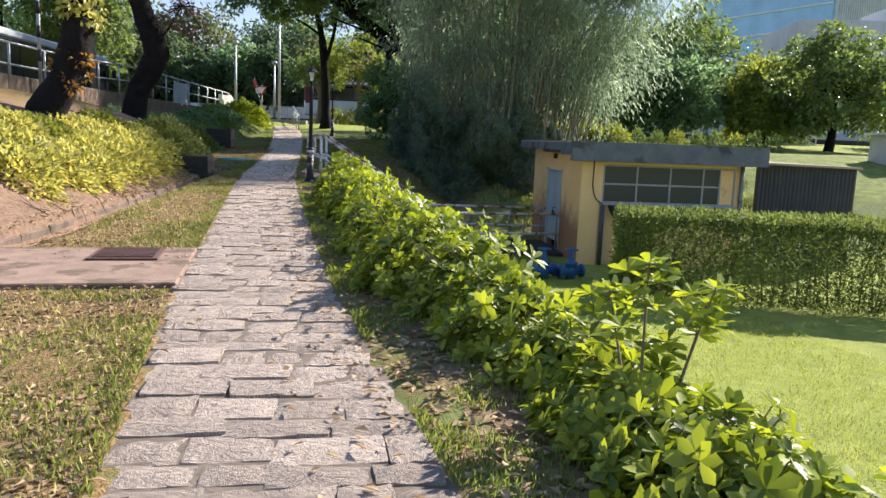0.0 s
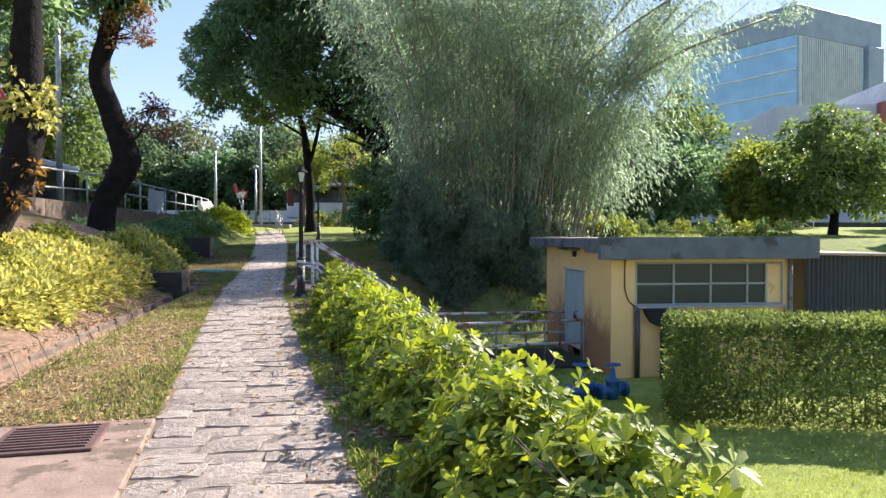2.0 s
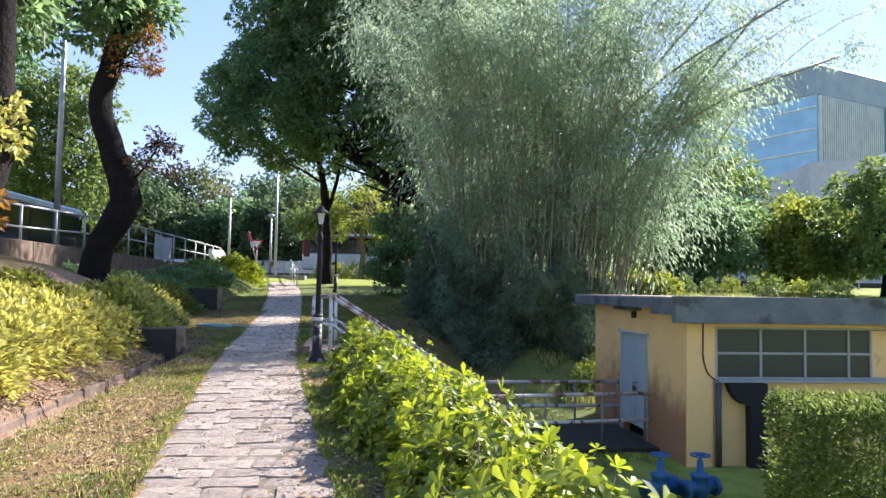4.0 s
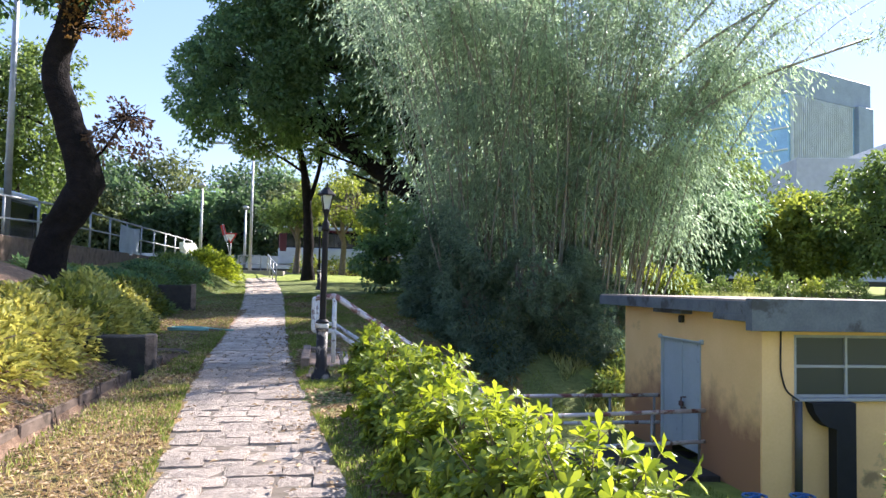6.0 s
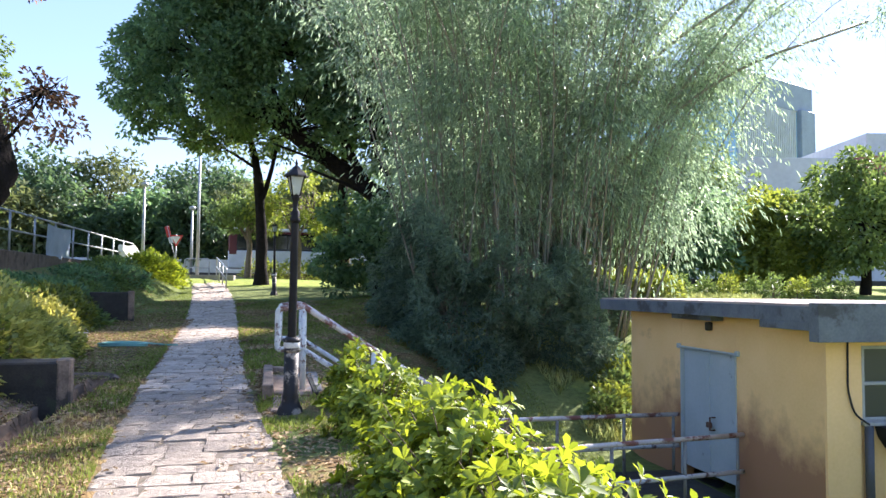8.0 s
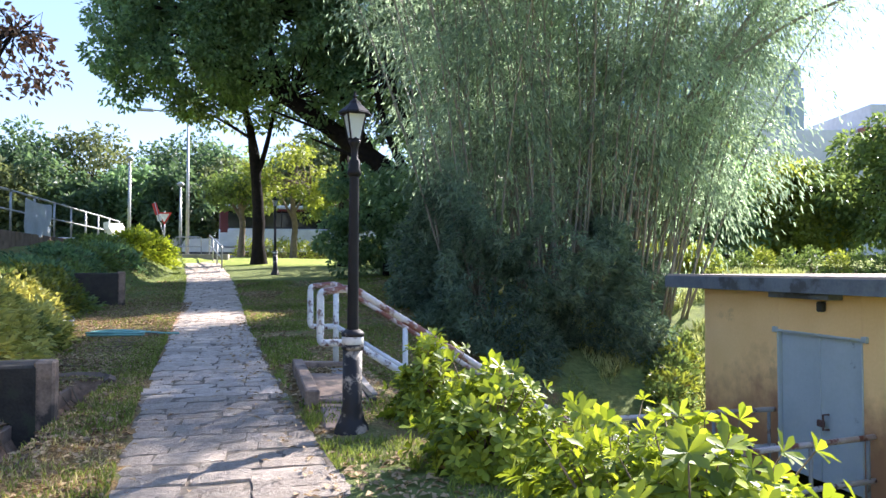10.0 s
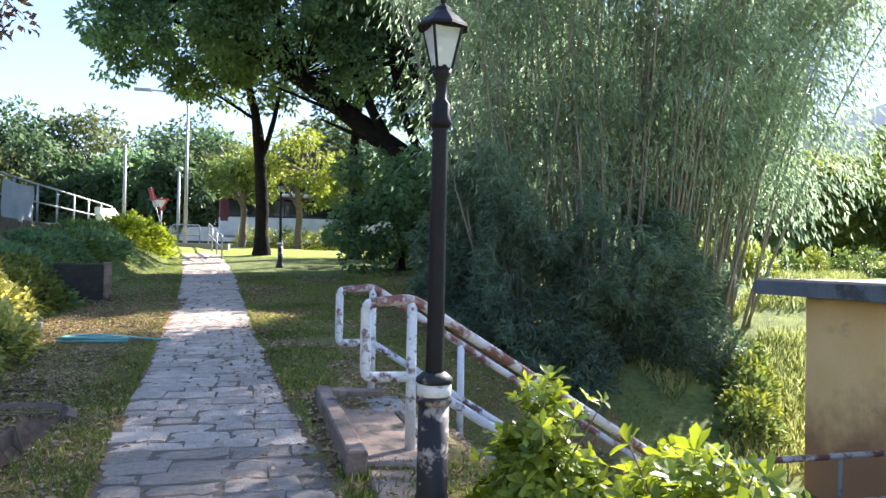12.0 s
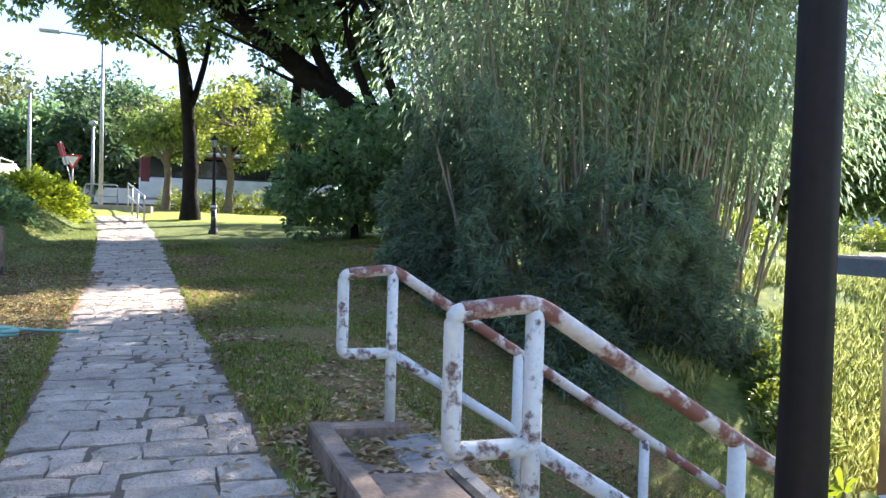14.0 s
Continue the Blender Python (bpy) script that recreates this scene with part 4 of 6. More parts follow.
def street_lamp(x, y, h, arm, label):
    z = hz(x, y)
    t = thing("street_lamp", label, "street lamp", (x, y, z), 0, "road lamps")
    part("pole", Geo().tube([(0, 0, -0.3), (0, 0, h)], [0.11, 0.06], 10), M_GALV, t, "", True)
    if arm:
        part("arm", Geo().tube(smooth_line([(0, 0, h), (0, 0, h + 0.25), (-arm, 0, h + 0.35)], 0.3), 0.045, 8), M_GALV, t, "", True)
        part("head", Geo().box((-arm - 0.3, 0, h + 0.34), (0.9, 0.28, 0.14), chamfer=0.05), M_GALV, t, "grey lamp head")
    else:
        part("head", Geo().lathe([(0.06, h), (0.2, h + 0.08), (0.22, h + 0.2), (0.1, h + 0.28)], 12), M_GALV, t, "round lamp head", True)
    return t


street_lamp(-5.2, 58.0, 8.0, 2.0, "tall grey road lamp with a side arm")
street_lamp(-8.3, 58.0, 5.4, 0, "grey post-top lamp beside the road")
street_lamp(-6.0, 61.5, 4.4, 0, "short grey post-top lamp beside the road")
street_lamp(-8.6, 31.0, 9.5, 0, "tall plain grey pole behind the railing")
ts = thing("road_sign", "red-bordered white triangular give-way sign on a pole", "road sign", (-6.3, 57.0, 2.3))
part("pole", Geo().tube([(0, 0, -0.2), (0, 0, 2.35)], 0.04, 8), M_GALV, ts, "", True)
def plate(pts, y, d):
    return Geo().add([(a, y, b) for a, b in pts] + [(a, y + d, b) for a, b in pts], [(0, 1, 2), (5, 4, 3), (0, 3, 4, 1), (1, 4, 5, 2), (2, 5, 3, 0)])


part("plate", plate([(0, 1.6), (0.4, 2.3), (-0.4, 2.3)], -0.07, 0.02), M_RED, ts, "red border")
part("face", plate([(0, 1.76), (0.26, 2.22), (-0.26, 2.22)], -0.078, 0.006), M_SIGN_WHITE, ts, "white face")
fl = thing("flag_banner", "red and white leaning feather flag by the road", "flag", (-6.0, 55.0, 2.2))
part("mast", Geo().tube([(0, 0, -0.1), (-0.1, 0, 1.2), (-0.52, 0, 2.8)], 0.02, 6), M_GALV, fl, "", True)
part("cloth", Geo().box((-0.46, 0.03, 2.45), (0.24, 0.015, 0.62), pose(0, 0, 0, 0, -16, 0), 0.004), M_RED, fl, "red cloth")
part("cloth_tip", Geo().box((-0.3, 0.03, 1.98), (0.22, 0.015, 0.34), pose(0, 0, 0, 0, -16, 0), 0.004), M_SIGN_WHITE, fl, "white cloth")
tw = thing("warning_sign", "red-bordered triangular warning sign on a striped pole", "road sign", (-6.9, 22.5, 2.35))
part("pole", Geo().tube([(0, 0, -0.2), (0, 0, 2.8)], 0.045, 10), M_GALV, tw, "", True)
tri = [(-0.4, 2.25), (0.4, 2.25), (0, 2.95)]
part("border", plate(tri, -0.07, 0.02), M_RED, tw, "red border")
part("face", plate([(-0.27, 2.325), (0.27, 2.325), (0, 2.8)], -0.078, 0.006), M_SIGN_WHITE, tw, "white face")
part("pictogram", Geo().box((0, -0.082, 2.48), (0.08, 0.006, 0.22), chamfer=0.002), M_DARK_SIGN, tw, "black bar pictogram")
for i in range(3):
    part("pole_band", Geo().tube([(0, 0, 0.6 + 0.6 * i), (0, 0, 0.9 + 0.6 * i)], 0.05, 10), M_DARK_SIGN, tw, "", True)

# barrier rails at the end of the path
def barrier(pts_list, label):
    t = thing("path_barrier", label, "railing", (pts_list[0][0][0], pts_list[0][0][1], pts_list[0][0][2]), 0, "path end railings")
    o = Vector(pts_list[0][0])
    for pts in pts_list:
        part("pipe", Geo().tube(smooth_line([Vector(p) - o for p in pts], 0.1), 0.03, 8), M_GALV, t, "", True)


barrier([[(-4.9, 50.5, 2.05), (-4.9, 50.5, 3.0), (-3.75, 50.5, 3.0), (-3.75, 50.5, 2.05)], [(-4.9, 50.5, 2.55), (-3.75, 50.5, 2.55)]], "galvanised hoop barrier across the path end")
barrier([[(-2.3, 43.0, 1.4), (-2.3, 43.0, 2.36), (-3.25, 49.0, 3.02), (-3.25, 49.0, 1.9)], [(-2.3, 43.0, 1.92), (-3.25, 49.0, 2.55)],
         [(-2.62, 45.0, 1.5), (-2.62, 45.0, 2.56)], [(-2.94, 47.0, 1.7), (-2.94, 47.0, 2.78)]], "galvanised pipe railing beside the path end")
solid("white_wall", Geo().box((8, 72, 3.0), (60, 0.3, 1.5), chamfer=0.03), M_FACADE, "long pale wall across the road", "wall", "structure")


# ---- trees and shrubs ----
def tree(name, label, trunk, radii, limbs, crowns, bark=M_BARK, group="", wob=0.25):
    """A trunk and limbs as tapered tubes, with crowns of leaf clumps."""
    base = Vector(trunk[0])
    t = thing(name, label, "tree", base, 0, group)
    def catmull(pts):
        pts = [Vector(p) for p in pts]
        out = []
        for i in range(len(pts) - 1):
            p0, p1, p2, p3 = pts[max(i - 1, 0)], pts[i], pts[i + 1], pts[min(i + 2, len(pts) - 1)]
            for u in np.arange(8) / 8.0:
                u = float(u)
                out.append(0.5 * ((2 * p1) + (p2 - p0) * u + (2 * p0 - 5 * p1 + 4 * p2 - p3) * u * u + (3 * p1 - p0 - 3 * p2 + p3) * u ** 3))
        return out + [pts[-1]]
    def limb(nm, pts, rr):
        c = catmull(pts)
        r = np.interp(np.linspace(0, 1, len(c)), np.linspace(0, 1, len(rr)), rr)
        part(nm, Geo().tube([p - base for p in c], list(r), 14, wob=wob), bark, t, "", True)
    limb("trunk", trunk, radii)
    for pts, rr in limbs:
        limb("limb", pts, rr)
    for mat, centre, size3, clumps, per, leaf, clump, seed in crowns:
        me, cs = crown_mesh("crown", mat, Vector(centre) - base, size3, clumps, per, leaf, clump, -0.75, seed)
        part("crown", me, mat, t)
        g = Geo()
        r2 = random.Random(seed)
        top = min([p for pts, _ in limbs for p in pts] + list(trunk), key=lambda p: (Vector(p) - Vector(centre)).length)
        for c in cs[::max(1, len(cs) // 26)]:
            a, b = Vector(top) - base, Vector(c)
            m = (a + b) / 2 + Vector((r2.uniform(-.4, .4), r2.uniform(-.4, .4), r2.uniform(-.2, .4)))
            w = 0.02 * min(3.0, max(size3))
            g.tube([a, m, b], [w, w * 0.6, w * 0.2], 5)
        part("branchwork", g, bark, t, "", True)
    return t


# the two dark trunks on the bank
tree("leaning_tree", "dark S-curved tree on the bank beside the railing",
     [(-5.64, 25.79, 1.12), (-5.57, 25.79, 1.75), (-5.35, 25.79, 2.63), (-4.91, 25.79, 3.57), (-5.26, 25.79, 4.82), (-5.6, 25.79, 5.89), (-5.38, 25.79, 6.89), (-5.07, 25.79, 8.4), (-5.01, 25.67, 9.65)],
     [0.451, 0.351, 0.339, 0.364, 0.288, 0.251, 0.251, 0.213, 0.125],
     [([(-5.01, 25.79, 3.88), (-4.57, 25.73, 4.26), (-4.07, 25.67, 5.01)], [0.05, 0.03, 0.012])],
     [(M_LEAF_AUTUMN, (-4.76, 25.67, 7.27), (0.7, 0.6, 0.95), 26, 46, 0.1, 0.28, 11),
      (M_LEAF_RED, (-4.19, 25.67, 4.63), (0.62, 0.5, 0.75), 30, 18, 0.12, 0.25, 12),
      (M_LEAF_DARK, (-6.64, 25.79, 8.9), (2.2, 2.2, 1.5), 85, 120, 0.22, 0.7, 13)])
tree("bank_tree", "dark ivy-clad tree trunk on the bank",
     [(-4.75, 17.0, 1.0), (-4.6, 17.0, 1.5), (-4.2, 17.1, 2.2), (-3.95, 17.2, 3.3), (-3.95, 17.3, 5.0), (-3.85, 17.4, 8.2)],
     [0.5, 0.36, 0.3, 0.27, 0.22, 0.16], [([(-3.95, 17.3, 5.2), (-4.6, 17.6, 6.6), (-5.4, 17.8, 8)], [0.11, 0.08, 0.04])],
     [(M_LEAF_YELLOW, (-3.9, 17.15, 3.6), (0.38, 0.35, 0.8), 16, 30, 0.13, 0.16, 21),
      (M_LEAF_AUTUMN, (-4.0, 17.1, 2.4), (0.32, 0.32, 0.5), 14, 26, 0.11, 0.14, 22),
      (M_LEAF_DARK, (-5.2, 18.3, 6.6), (1.5, 1.6, 1.35), 70, 130, 0.2, 0.6, 23)])
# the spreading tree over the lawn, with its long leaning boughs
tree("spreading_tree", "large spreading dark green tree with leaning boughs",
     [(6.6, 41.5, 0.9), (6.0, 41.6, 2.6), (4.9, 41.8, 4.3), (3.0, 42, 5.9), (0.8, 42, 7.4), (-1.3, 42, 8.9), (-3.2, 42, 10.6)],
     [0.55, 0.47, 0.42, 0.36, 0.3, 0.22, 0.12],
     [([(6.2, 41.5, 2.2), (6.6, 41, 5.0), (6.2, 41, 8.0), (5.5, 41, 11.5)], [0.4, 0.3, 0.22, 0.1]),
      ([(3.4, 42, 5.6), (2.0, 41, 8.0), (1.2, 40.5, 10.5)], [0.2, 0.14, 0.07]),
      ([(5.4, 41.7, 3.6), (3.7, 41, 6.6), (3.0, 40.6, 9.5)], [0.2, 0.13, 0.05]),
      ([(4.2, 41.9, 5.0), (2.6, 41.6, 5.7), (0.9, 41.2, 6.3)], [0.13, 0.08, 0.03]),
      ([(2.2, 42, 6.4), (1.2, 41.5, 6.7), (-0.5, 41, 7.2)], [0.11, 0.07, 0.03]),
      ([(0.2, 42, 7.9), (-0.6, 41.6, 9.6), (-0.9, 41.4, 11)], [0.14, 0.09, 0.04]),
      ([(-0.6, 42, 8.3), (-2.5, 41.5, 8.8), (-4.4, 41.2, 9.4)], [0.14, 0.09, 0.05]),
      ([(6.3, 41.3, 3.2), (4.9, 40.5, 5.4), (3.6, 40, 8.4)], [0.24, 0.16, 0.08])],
     [(M_LEAF_DARK, (-3.6, 42, 10.0), (3.0, 3.2, 3.3), 150, 190, 0.2, 0.75, 31),
      (M_LEAF_DARK, (-0.4, 42.3, 11.6), (3.2, 3.4, 3.2), 150, 190, 0.2, 0.8, 32),
      (M_LEAF_DARK, (3.2, 42, 12.2), (3.6, 3.6, 3.4), 160, 190, 0.2, 0.85, 33),
      (M_LEAF_DARK, (3.6, 41.2, 8.0), (2.6, 2.0, 2.2), 55, 90, 0.2, 0.6, 36),
      (M_LEAF_DARK, (0.6, 41.2, 8.6), (2.2, 2.0, 1.6), 36, 90, 0.2, 0.6, 37),
      (M_LEAF_MID, (0.6, 42, 14.0), (4.5, 3.6, 2.0), 120, 190, 0.2, 0.8, 34),
      (M_LEAF_DARK, (6.5, 41.5, 9.0), (3.0, 2.8, 3.6), 110, 190, 0.2, 0.8, 35),
      (M_LEAF_DARK, (-2.0, 42, 13.6), (3.2, 3.0, 2.6), 110, 170, 0.2, 0.8, 38),
      (M_LEAF_MID, (2.6, 42, 16.2), (4.2, 3.2, 2.8), 120, 170, 0.2, 0.85, 39),
      (M_LEAF_DARK, (6.8, 41.8, 14.2), (3.4, 3.0, 3.2), 110, 170, 0.2, 0.85, 40),
      (M_LEAF_DARK, (9.6, 43.2, 9.6), (3.0, 2.6, 3.6), 90, 150, 0.2, 0.85, 43)])
tree("slender_tree", "slender dark tree forking above the sunlit lawn",
     [(-1.0, 45, 1.5), (-1.0, 45, 2.5), (-1.05, 45, 4.5), (-1.25, 45, 6.5), (-1.6, 45, 8.2), (-2.0, 45, 9.6)], [0.36, 0.25, 0.22, 0.19, 0.12, 0.06],
     [([(-1.1, 45, 5.2), (-0.6, 45, 7.0), (-0.3, 45, 9)], [0.13, 0.09, 0.04]), ([(-1.3, 45, 6.8), (-2.6, 45, 7.6), (-3.6, 45, 7.9)], [0.07, 0.05, 0.02])],
     [(M_LEAF_MID, (-2.2, 45, 8.6), (2.4, 2.0, 1.7), 60, 50, 0.22, 0.6, 41)])
tree("straight_tree", "straight dark trunk beside the bamboo",
     [(2.5, 45, 1.3), (2.5, 45, 3.5), (2.5, 45.2, 6), (2.7, 45.3, 9.5)], [0.3, 0.22, 0.2, 0.14], [],
     [(M_LEAF_DARK, (2.6, 46, 9.6), (2.6, 2.4, 2.4), 60, 90, 0.2, 0.8, 42)])
for x, y, top, rad, mat, sd in ((0.6, 55, 8.2, 2.5, M_LEAF_LIGHT, 51), (-2.2, 56, 7.0, 1.6, M_LEAF_MID, 52), (3.6, 57.5, 7.0, 2.0, M_LEAF_MID, 53)):
    z = hz(x, y)
    tree("young_tree", "young yellow-green tree on the far lawn", [(x, y, z - 0.1), (x + 0.1, y, z + 1.6), (x, y, z + 3.2), (x + 0.2, y, top - 1)], [0.2, 0.16, 0.13, 0.06],
         [([(x, y, z + 2.2), (x - 0.8, y, z + 3.6)], [0.09, 0.04]), ([(x, y, z + 2.4), (x + 0.9, y, z + 3.9)], [0.09, 0.04])],
         [(mat, (x, y, (top + z + 2.2) / 2), (rad, rad, (top - z - 2.0) / 2), 60, 70, 0.22, 0.55, sd)], M_BARK_PALE, "young trees")

tree("dense_bush", "dense dark green bush on the lawn edge beside bamboo", [(3.3, 38.5, 0.9), (3.3, 38.5, 2.0), (3.4, 38.5, 3.2)], [0.12, 0.09, 0.04], [],
     [(M_LEAF_DARK, (3.4, 38.5, 2.9), (1.9, 1.6, 2.1), 90, 110, 0.2, 0.5, 47)])

tree("dense_bush", "tall dark green bush behind the bamboo", [(6.0, 36.2, 0.9), (6.0, 36.2, 2.2), (6.1, 36.2, 4.2)], [0.13, 0.1, 0.04], [],
     [(M_LEAF_DARK, (6.0, 36.2, 3.4), (2.1, 1.5, 2.5), 100, 110, 0.2, 0.55, 48)])

# the wood beyond the road
wood_mats = [M_LEAF_WOOD, M_LEAF_WOOD, M_LEAF_DARK, M_LEAF_WOOD, M_LEAF_OLIVE]
r3 = random.Random(5)
spots = []
for i in range(22):
    x = -52 + i * 3.9 + r3.uniform(-1, 1)
    spots.append((x, r3.uniform(80, 96), r3.uniform(10.5, 13.2) * (0.72 + 0.3 * min(1, (x + 52) / 30))))
for i in range(8):
    spots.append((-27 + i * 3.2, r3.uniform(73, 77), r3.uniform(5, 8)))
for i in range(5):
    spots.append((24 + i * 4.5, r3.uniform(84, 95), r3.uniform(5, 7)))
for i, (x, y, top) in enumerate(spots):
    z = 2.0
    r = top * r3.uniform(0.3, 0.4)
    tree("wood_tree", "broad green tree in the wood beyond the road", [(x, y, z - 0.2), (x, y, z + top * 0.4), (x + 0.3, y, top * 0.8)], [0.35, 0.28, 0.1], [],
         [(wood_mats[i % 5], (x, y, z + top * 0.52), (r, r, top * 0.5), 75, 60, 0.5, r * 0.36, 100 + i)], M_BARK, "wood beyond the road", 0)

# the pale tree and dark canopy at the far side of the road
tree("roadside_tree", "tall bushy green tree beyond the buses", [(-16.4, 50, 0.9), (-16.3, 50, 6), (-16.1, 50, 10)], [0.4, 0.3, 0.15], [],
     [(M_LEAF_MID, (-16.0, 50, 8.3), (2.8, 2.8, 5.6), 150, 110, 0.26, 0.8, 61)])
tree("roadside_tree", "dark green tree beyond the buses", [(-20.5, 49, 0.9), (-20.4, 49, 6), (-20.2, 49, 11)], [0.45, 0.35, 0.15], [],
     [(M_LEAF_DARK, (-20.5, 49, 11), (3.6, 3.5, 6.0), 120, 110, 0.28, 1.0, 62)])

# trees and shrubs behind the pump house
for x, y, top, rad, mat, sd, lab in ((19.4, 47, 6.6, 3.6, M_LEAF_DARK, 71, "dense dark round tree behind the pump house"),
                                     (25.6, 46.5, 6.0, 2.5, M_LEAF_LIGHT, 72, "light green bushy tree behind the pump house"),
                                     (28.2, 43.5, 7.6, 3.5, M_LEAF_MID, 73, "broad grey-green tree near the stair"),
                                     (13.5, 50, 10.5, 4.4, M_LEAF_MID, 74, "dense dark tree behind the bamboo"),
                                     (21.5, 51, 9.8, 4.4, M_LEAF_MID, 75, "tall green tree behind the garden"),
                                     (33, 58, 7.5, 4.2, M_LEAF_MID, 76, "broad green tree before the pale building"),
                                     (41, 50, 7.5, 4.0, M_LEAF_MID, 77, "round green tree before the pale building")):
    z = hz(x, y)
    tree("garden_tree", lab, [(x, y, z - 0.2), (x + 0.2, y, z + 1.5), (x, y, top * 0.7)], [0.3, 0.22, 0.08], [],
         [(mat, (x, y, (z + top) / 2 + 0.3), (rad, rad * 0.9, (top - z) / 2 + 0.2), 120, 100, 0.3, rad * 0.27, sd)], M_BARK, "garden trees")


def bush(name, label, x, y, rx, ry, h, mat, n, leaf, seed, group="", cat="shrub"):
    """A mounded shrub: twigs and many leaves on a lumpy dome."""
    global rng
    rng = np.random.default_rng(seed)
    z = hz(x, y)
    t = thing(name, label, cat, (x, y, z), 0, group)
    d = rand_dirs(n)
    d[:, 2] = np.abs(d[:, 2]) * 1.1 - 0.12
    lump = np.array([1 + 0.35 * noise.noise(Vector(p * 2.3) + Vector((seed, 0, 0))) for p in d])
    r = rng.uniform(0.2, 1, n) ** 0.4 * lump
    pos = d * np.array([rx, ry, h]) * r[:, None]
    pos[:, 2] += np.array([hz(x + a, y + b) - z for a, b in pos[:, :2]]) * (1 - np.clip(pos[:, 2] / h, 0, 1) * 0.5)
    axis = d + rand_dirs(n) * 0.7 + np.array([0, 0, -0.1])
    part("foliage", leaf_mesh("foliage", mat, pos, axis, rand_dirs(n) * 0.7 + np.array([0, 0, 1.0]), rng.uniform(0.7, 1.3, n) * leaf, rng.uniform(0.42, 0.6, n) * leaf), mat, t)
    g = Geo()
    for k in range(9):
        q = d[k] * np.array([rx, ry, h]) * 0.85
        g.tube([(q[0] * 0.15, q[1] * 0.15, -0.1), (q[0] * 0.4, q[1] * 0.4, abs(q[2]) * 0.55), (q[0], q[1], abs(q[2]))], [0.018, 0.013, 0.006], 5)
    part("stemwork", g, M_TWIG, t, "", True)
    return t


# yellow and green shrubs on the bank
r4 = random.Random(8)
for i in range(13):
    y = 13.0 + i * 0.62
    bush("bank_shrub", "yellow-leaved shrub on the sunny bank", -3.2 - 0.25 * (i % 2) - 0.01 * i + r4.uniform(-.12, .12), y, 0.6, 0.6, r4.uniform(0.34, 0.46), M_LEAF_YELLOW, 1500, 0.115, 200 + i, "yellow bank shrubs")
for i in range(7):
    y = 12.6 + i * 1.15
    bush("bank_shrub", "yellow-leaved shrub on the upper bank", -4.15 + r4.uniform(-.15, .15), y, 0.55, 0.6, r4.uniform(0.2, 0.28), M_LEAF_YELLOW if i % 3 else M_LEAF_BANK, 1100, 0.115, 230 + i, "yellow bank shrubs")
for i in range(12):
    y = 21.2 + i * 0.95
    bush("bank_shrub", "olive green shrub on the bank above the drain", -3.6 - 0.035 * i - 1.0 * float(ease(25, 28, y)) + r4.uniform(-.2, .2), y, 0.72, 0.7, r4.uniform(0.48, 0.66), M_LEAF_YELLOW if i in (1, 2, 3, 5, 6, 7, 8) else M_LEAF_BANK, 1300, 0.125, 250 + i, "green bank shrubs")
for i in range(13):
    y = 27.5 + i * 1.35
    bush("bank_shrub", "low dark green shrub below the railing", -5.5 + r4.uniform(-.5, .5), y, 0.95, 0.95, r4.uniform(0.32, 0.45), M_LEAF_MID if i % 2 else M_LEAF_DARK, 900, 0.16, 280 + i, "dark bank shrubs")
for i in range(4):
    bush("bright_bush", "bright yellow-green bush at the railing end", -5.1 + 0.45 * (i % 2), 41.2 + i * 0.9, 0.75, 0.8, 0.85, M_LEAF_LIME, 1500, 0.17, 310 + i, "bright bushes")
for i in range(16):
    bush("far_hedge_bush", "clipped light green hedge before the road", -2.0 + i * 1.05, 57.6 + 0.1 * (i % 3), 0.75, 0.6, 1.15, M_LEAF_LIGHT, 650, 0.16, 330 + i, "far hedge", "hedge")
for i in range(9):
    bush("planter_shrub", "small round clipped shrub in the planter", 13.1 + i * 0.95, 36.0 + 0.1 * (i % 2), 0.46, 0.45, 0.85 + 0.12 * (i % 2), M_LEAF_MID if i % 3 else M_LEAF_LIGHT, 900, 0.11, 350 + i, "planter shrubs")
for i in range(6):
    bush("wall_shrub", "light green shrub beside the bamboo", 10.2 + 0.45 * i, 34.6 - 0.3 * (i % 2), 0.65, 0.6, 1.0, M_LEAF_LIGHT, 800, 0.15, 365 + i, "shrubs beside bamboo")
for i in range(5):
    bush("corner_shrub", "sunlit green shrub at the corner of the pump house", 7.0 + 0.35 * i, 26.6 + 0.55 * i, 0.55, 0.5, 0.55, M_LEAF_LIGHT if i % 2 else M_LEAF_MID, 700, 0.13, 375 + i, "corner shrubs")


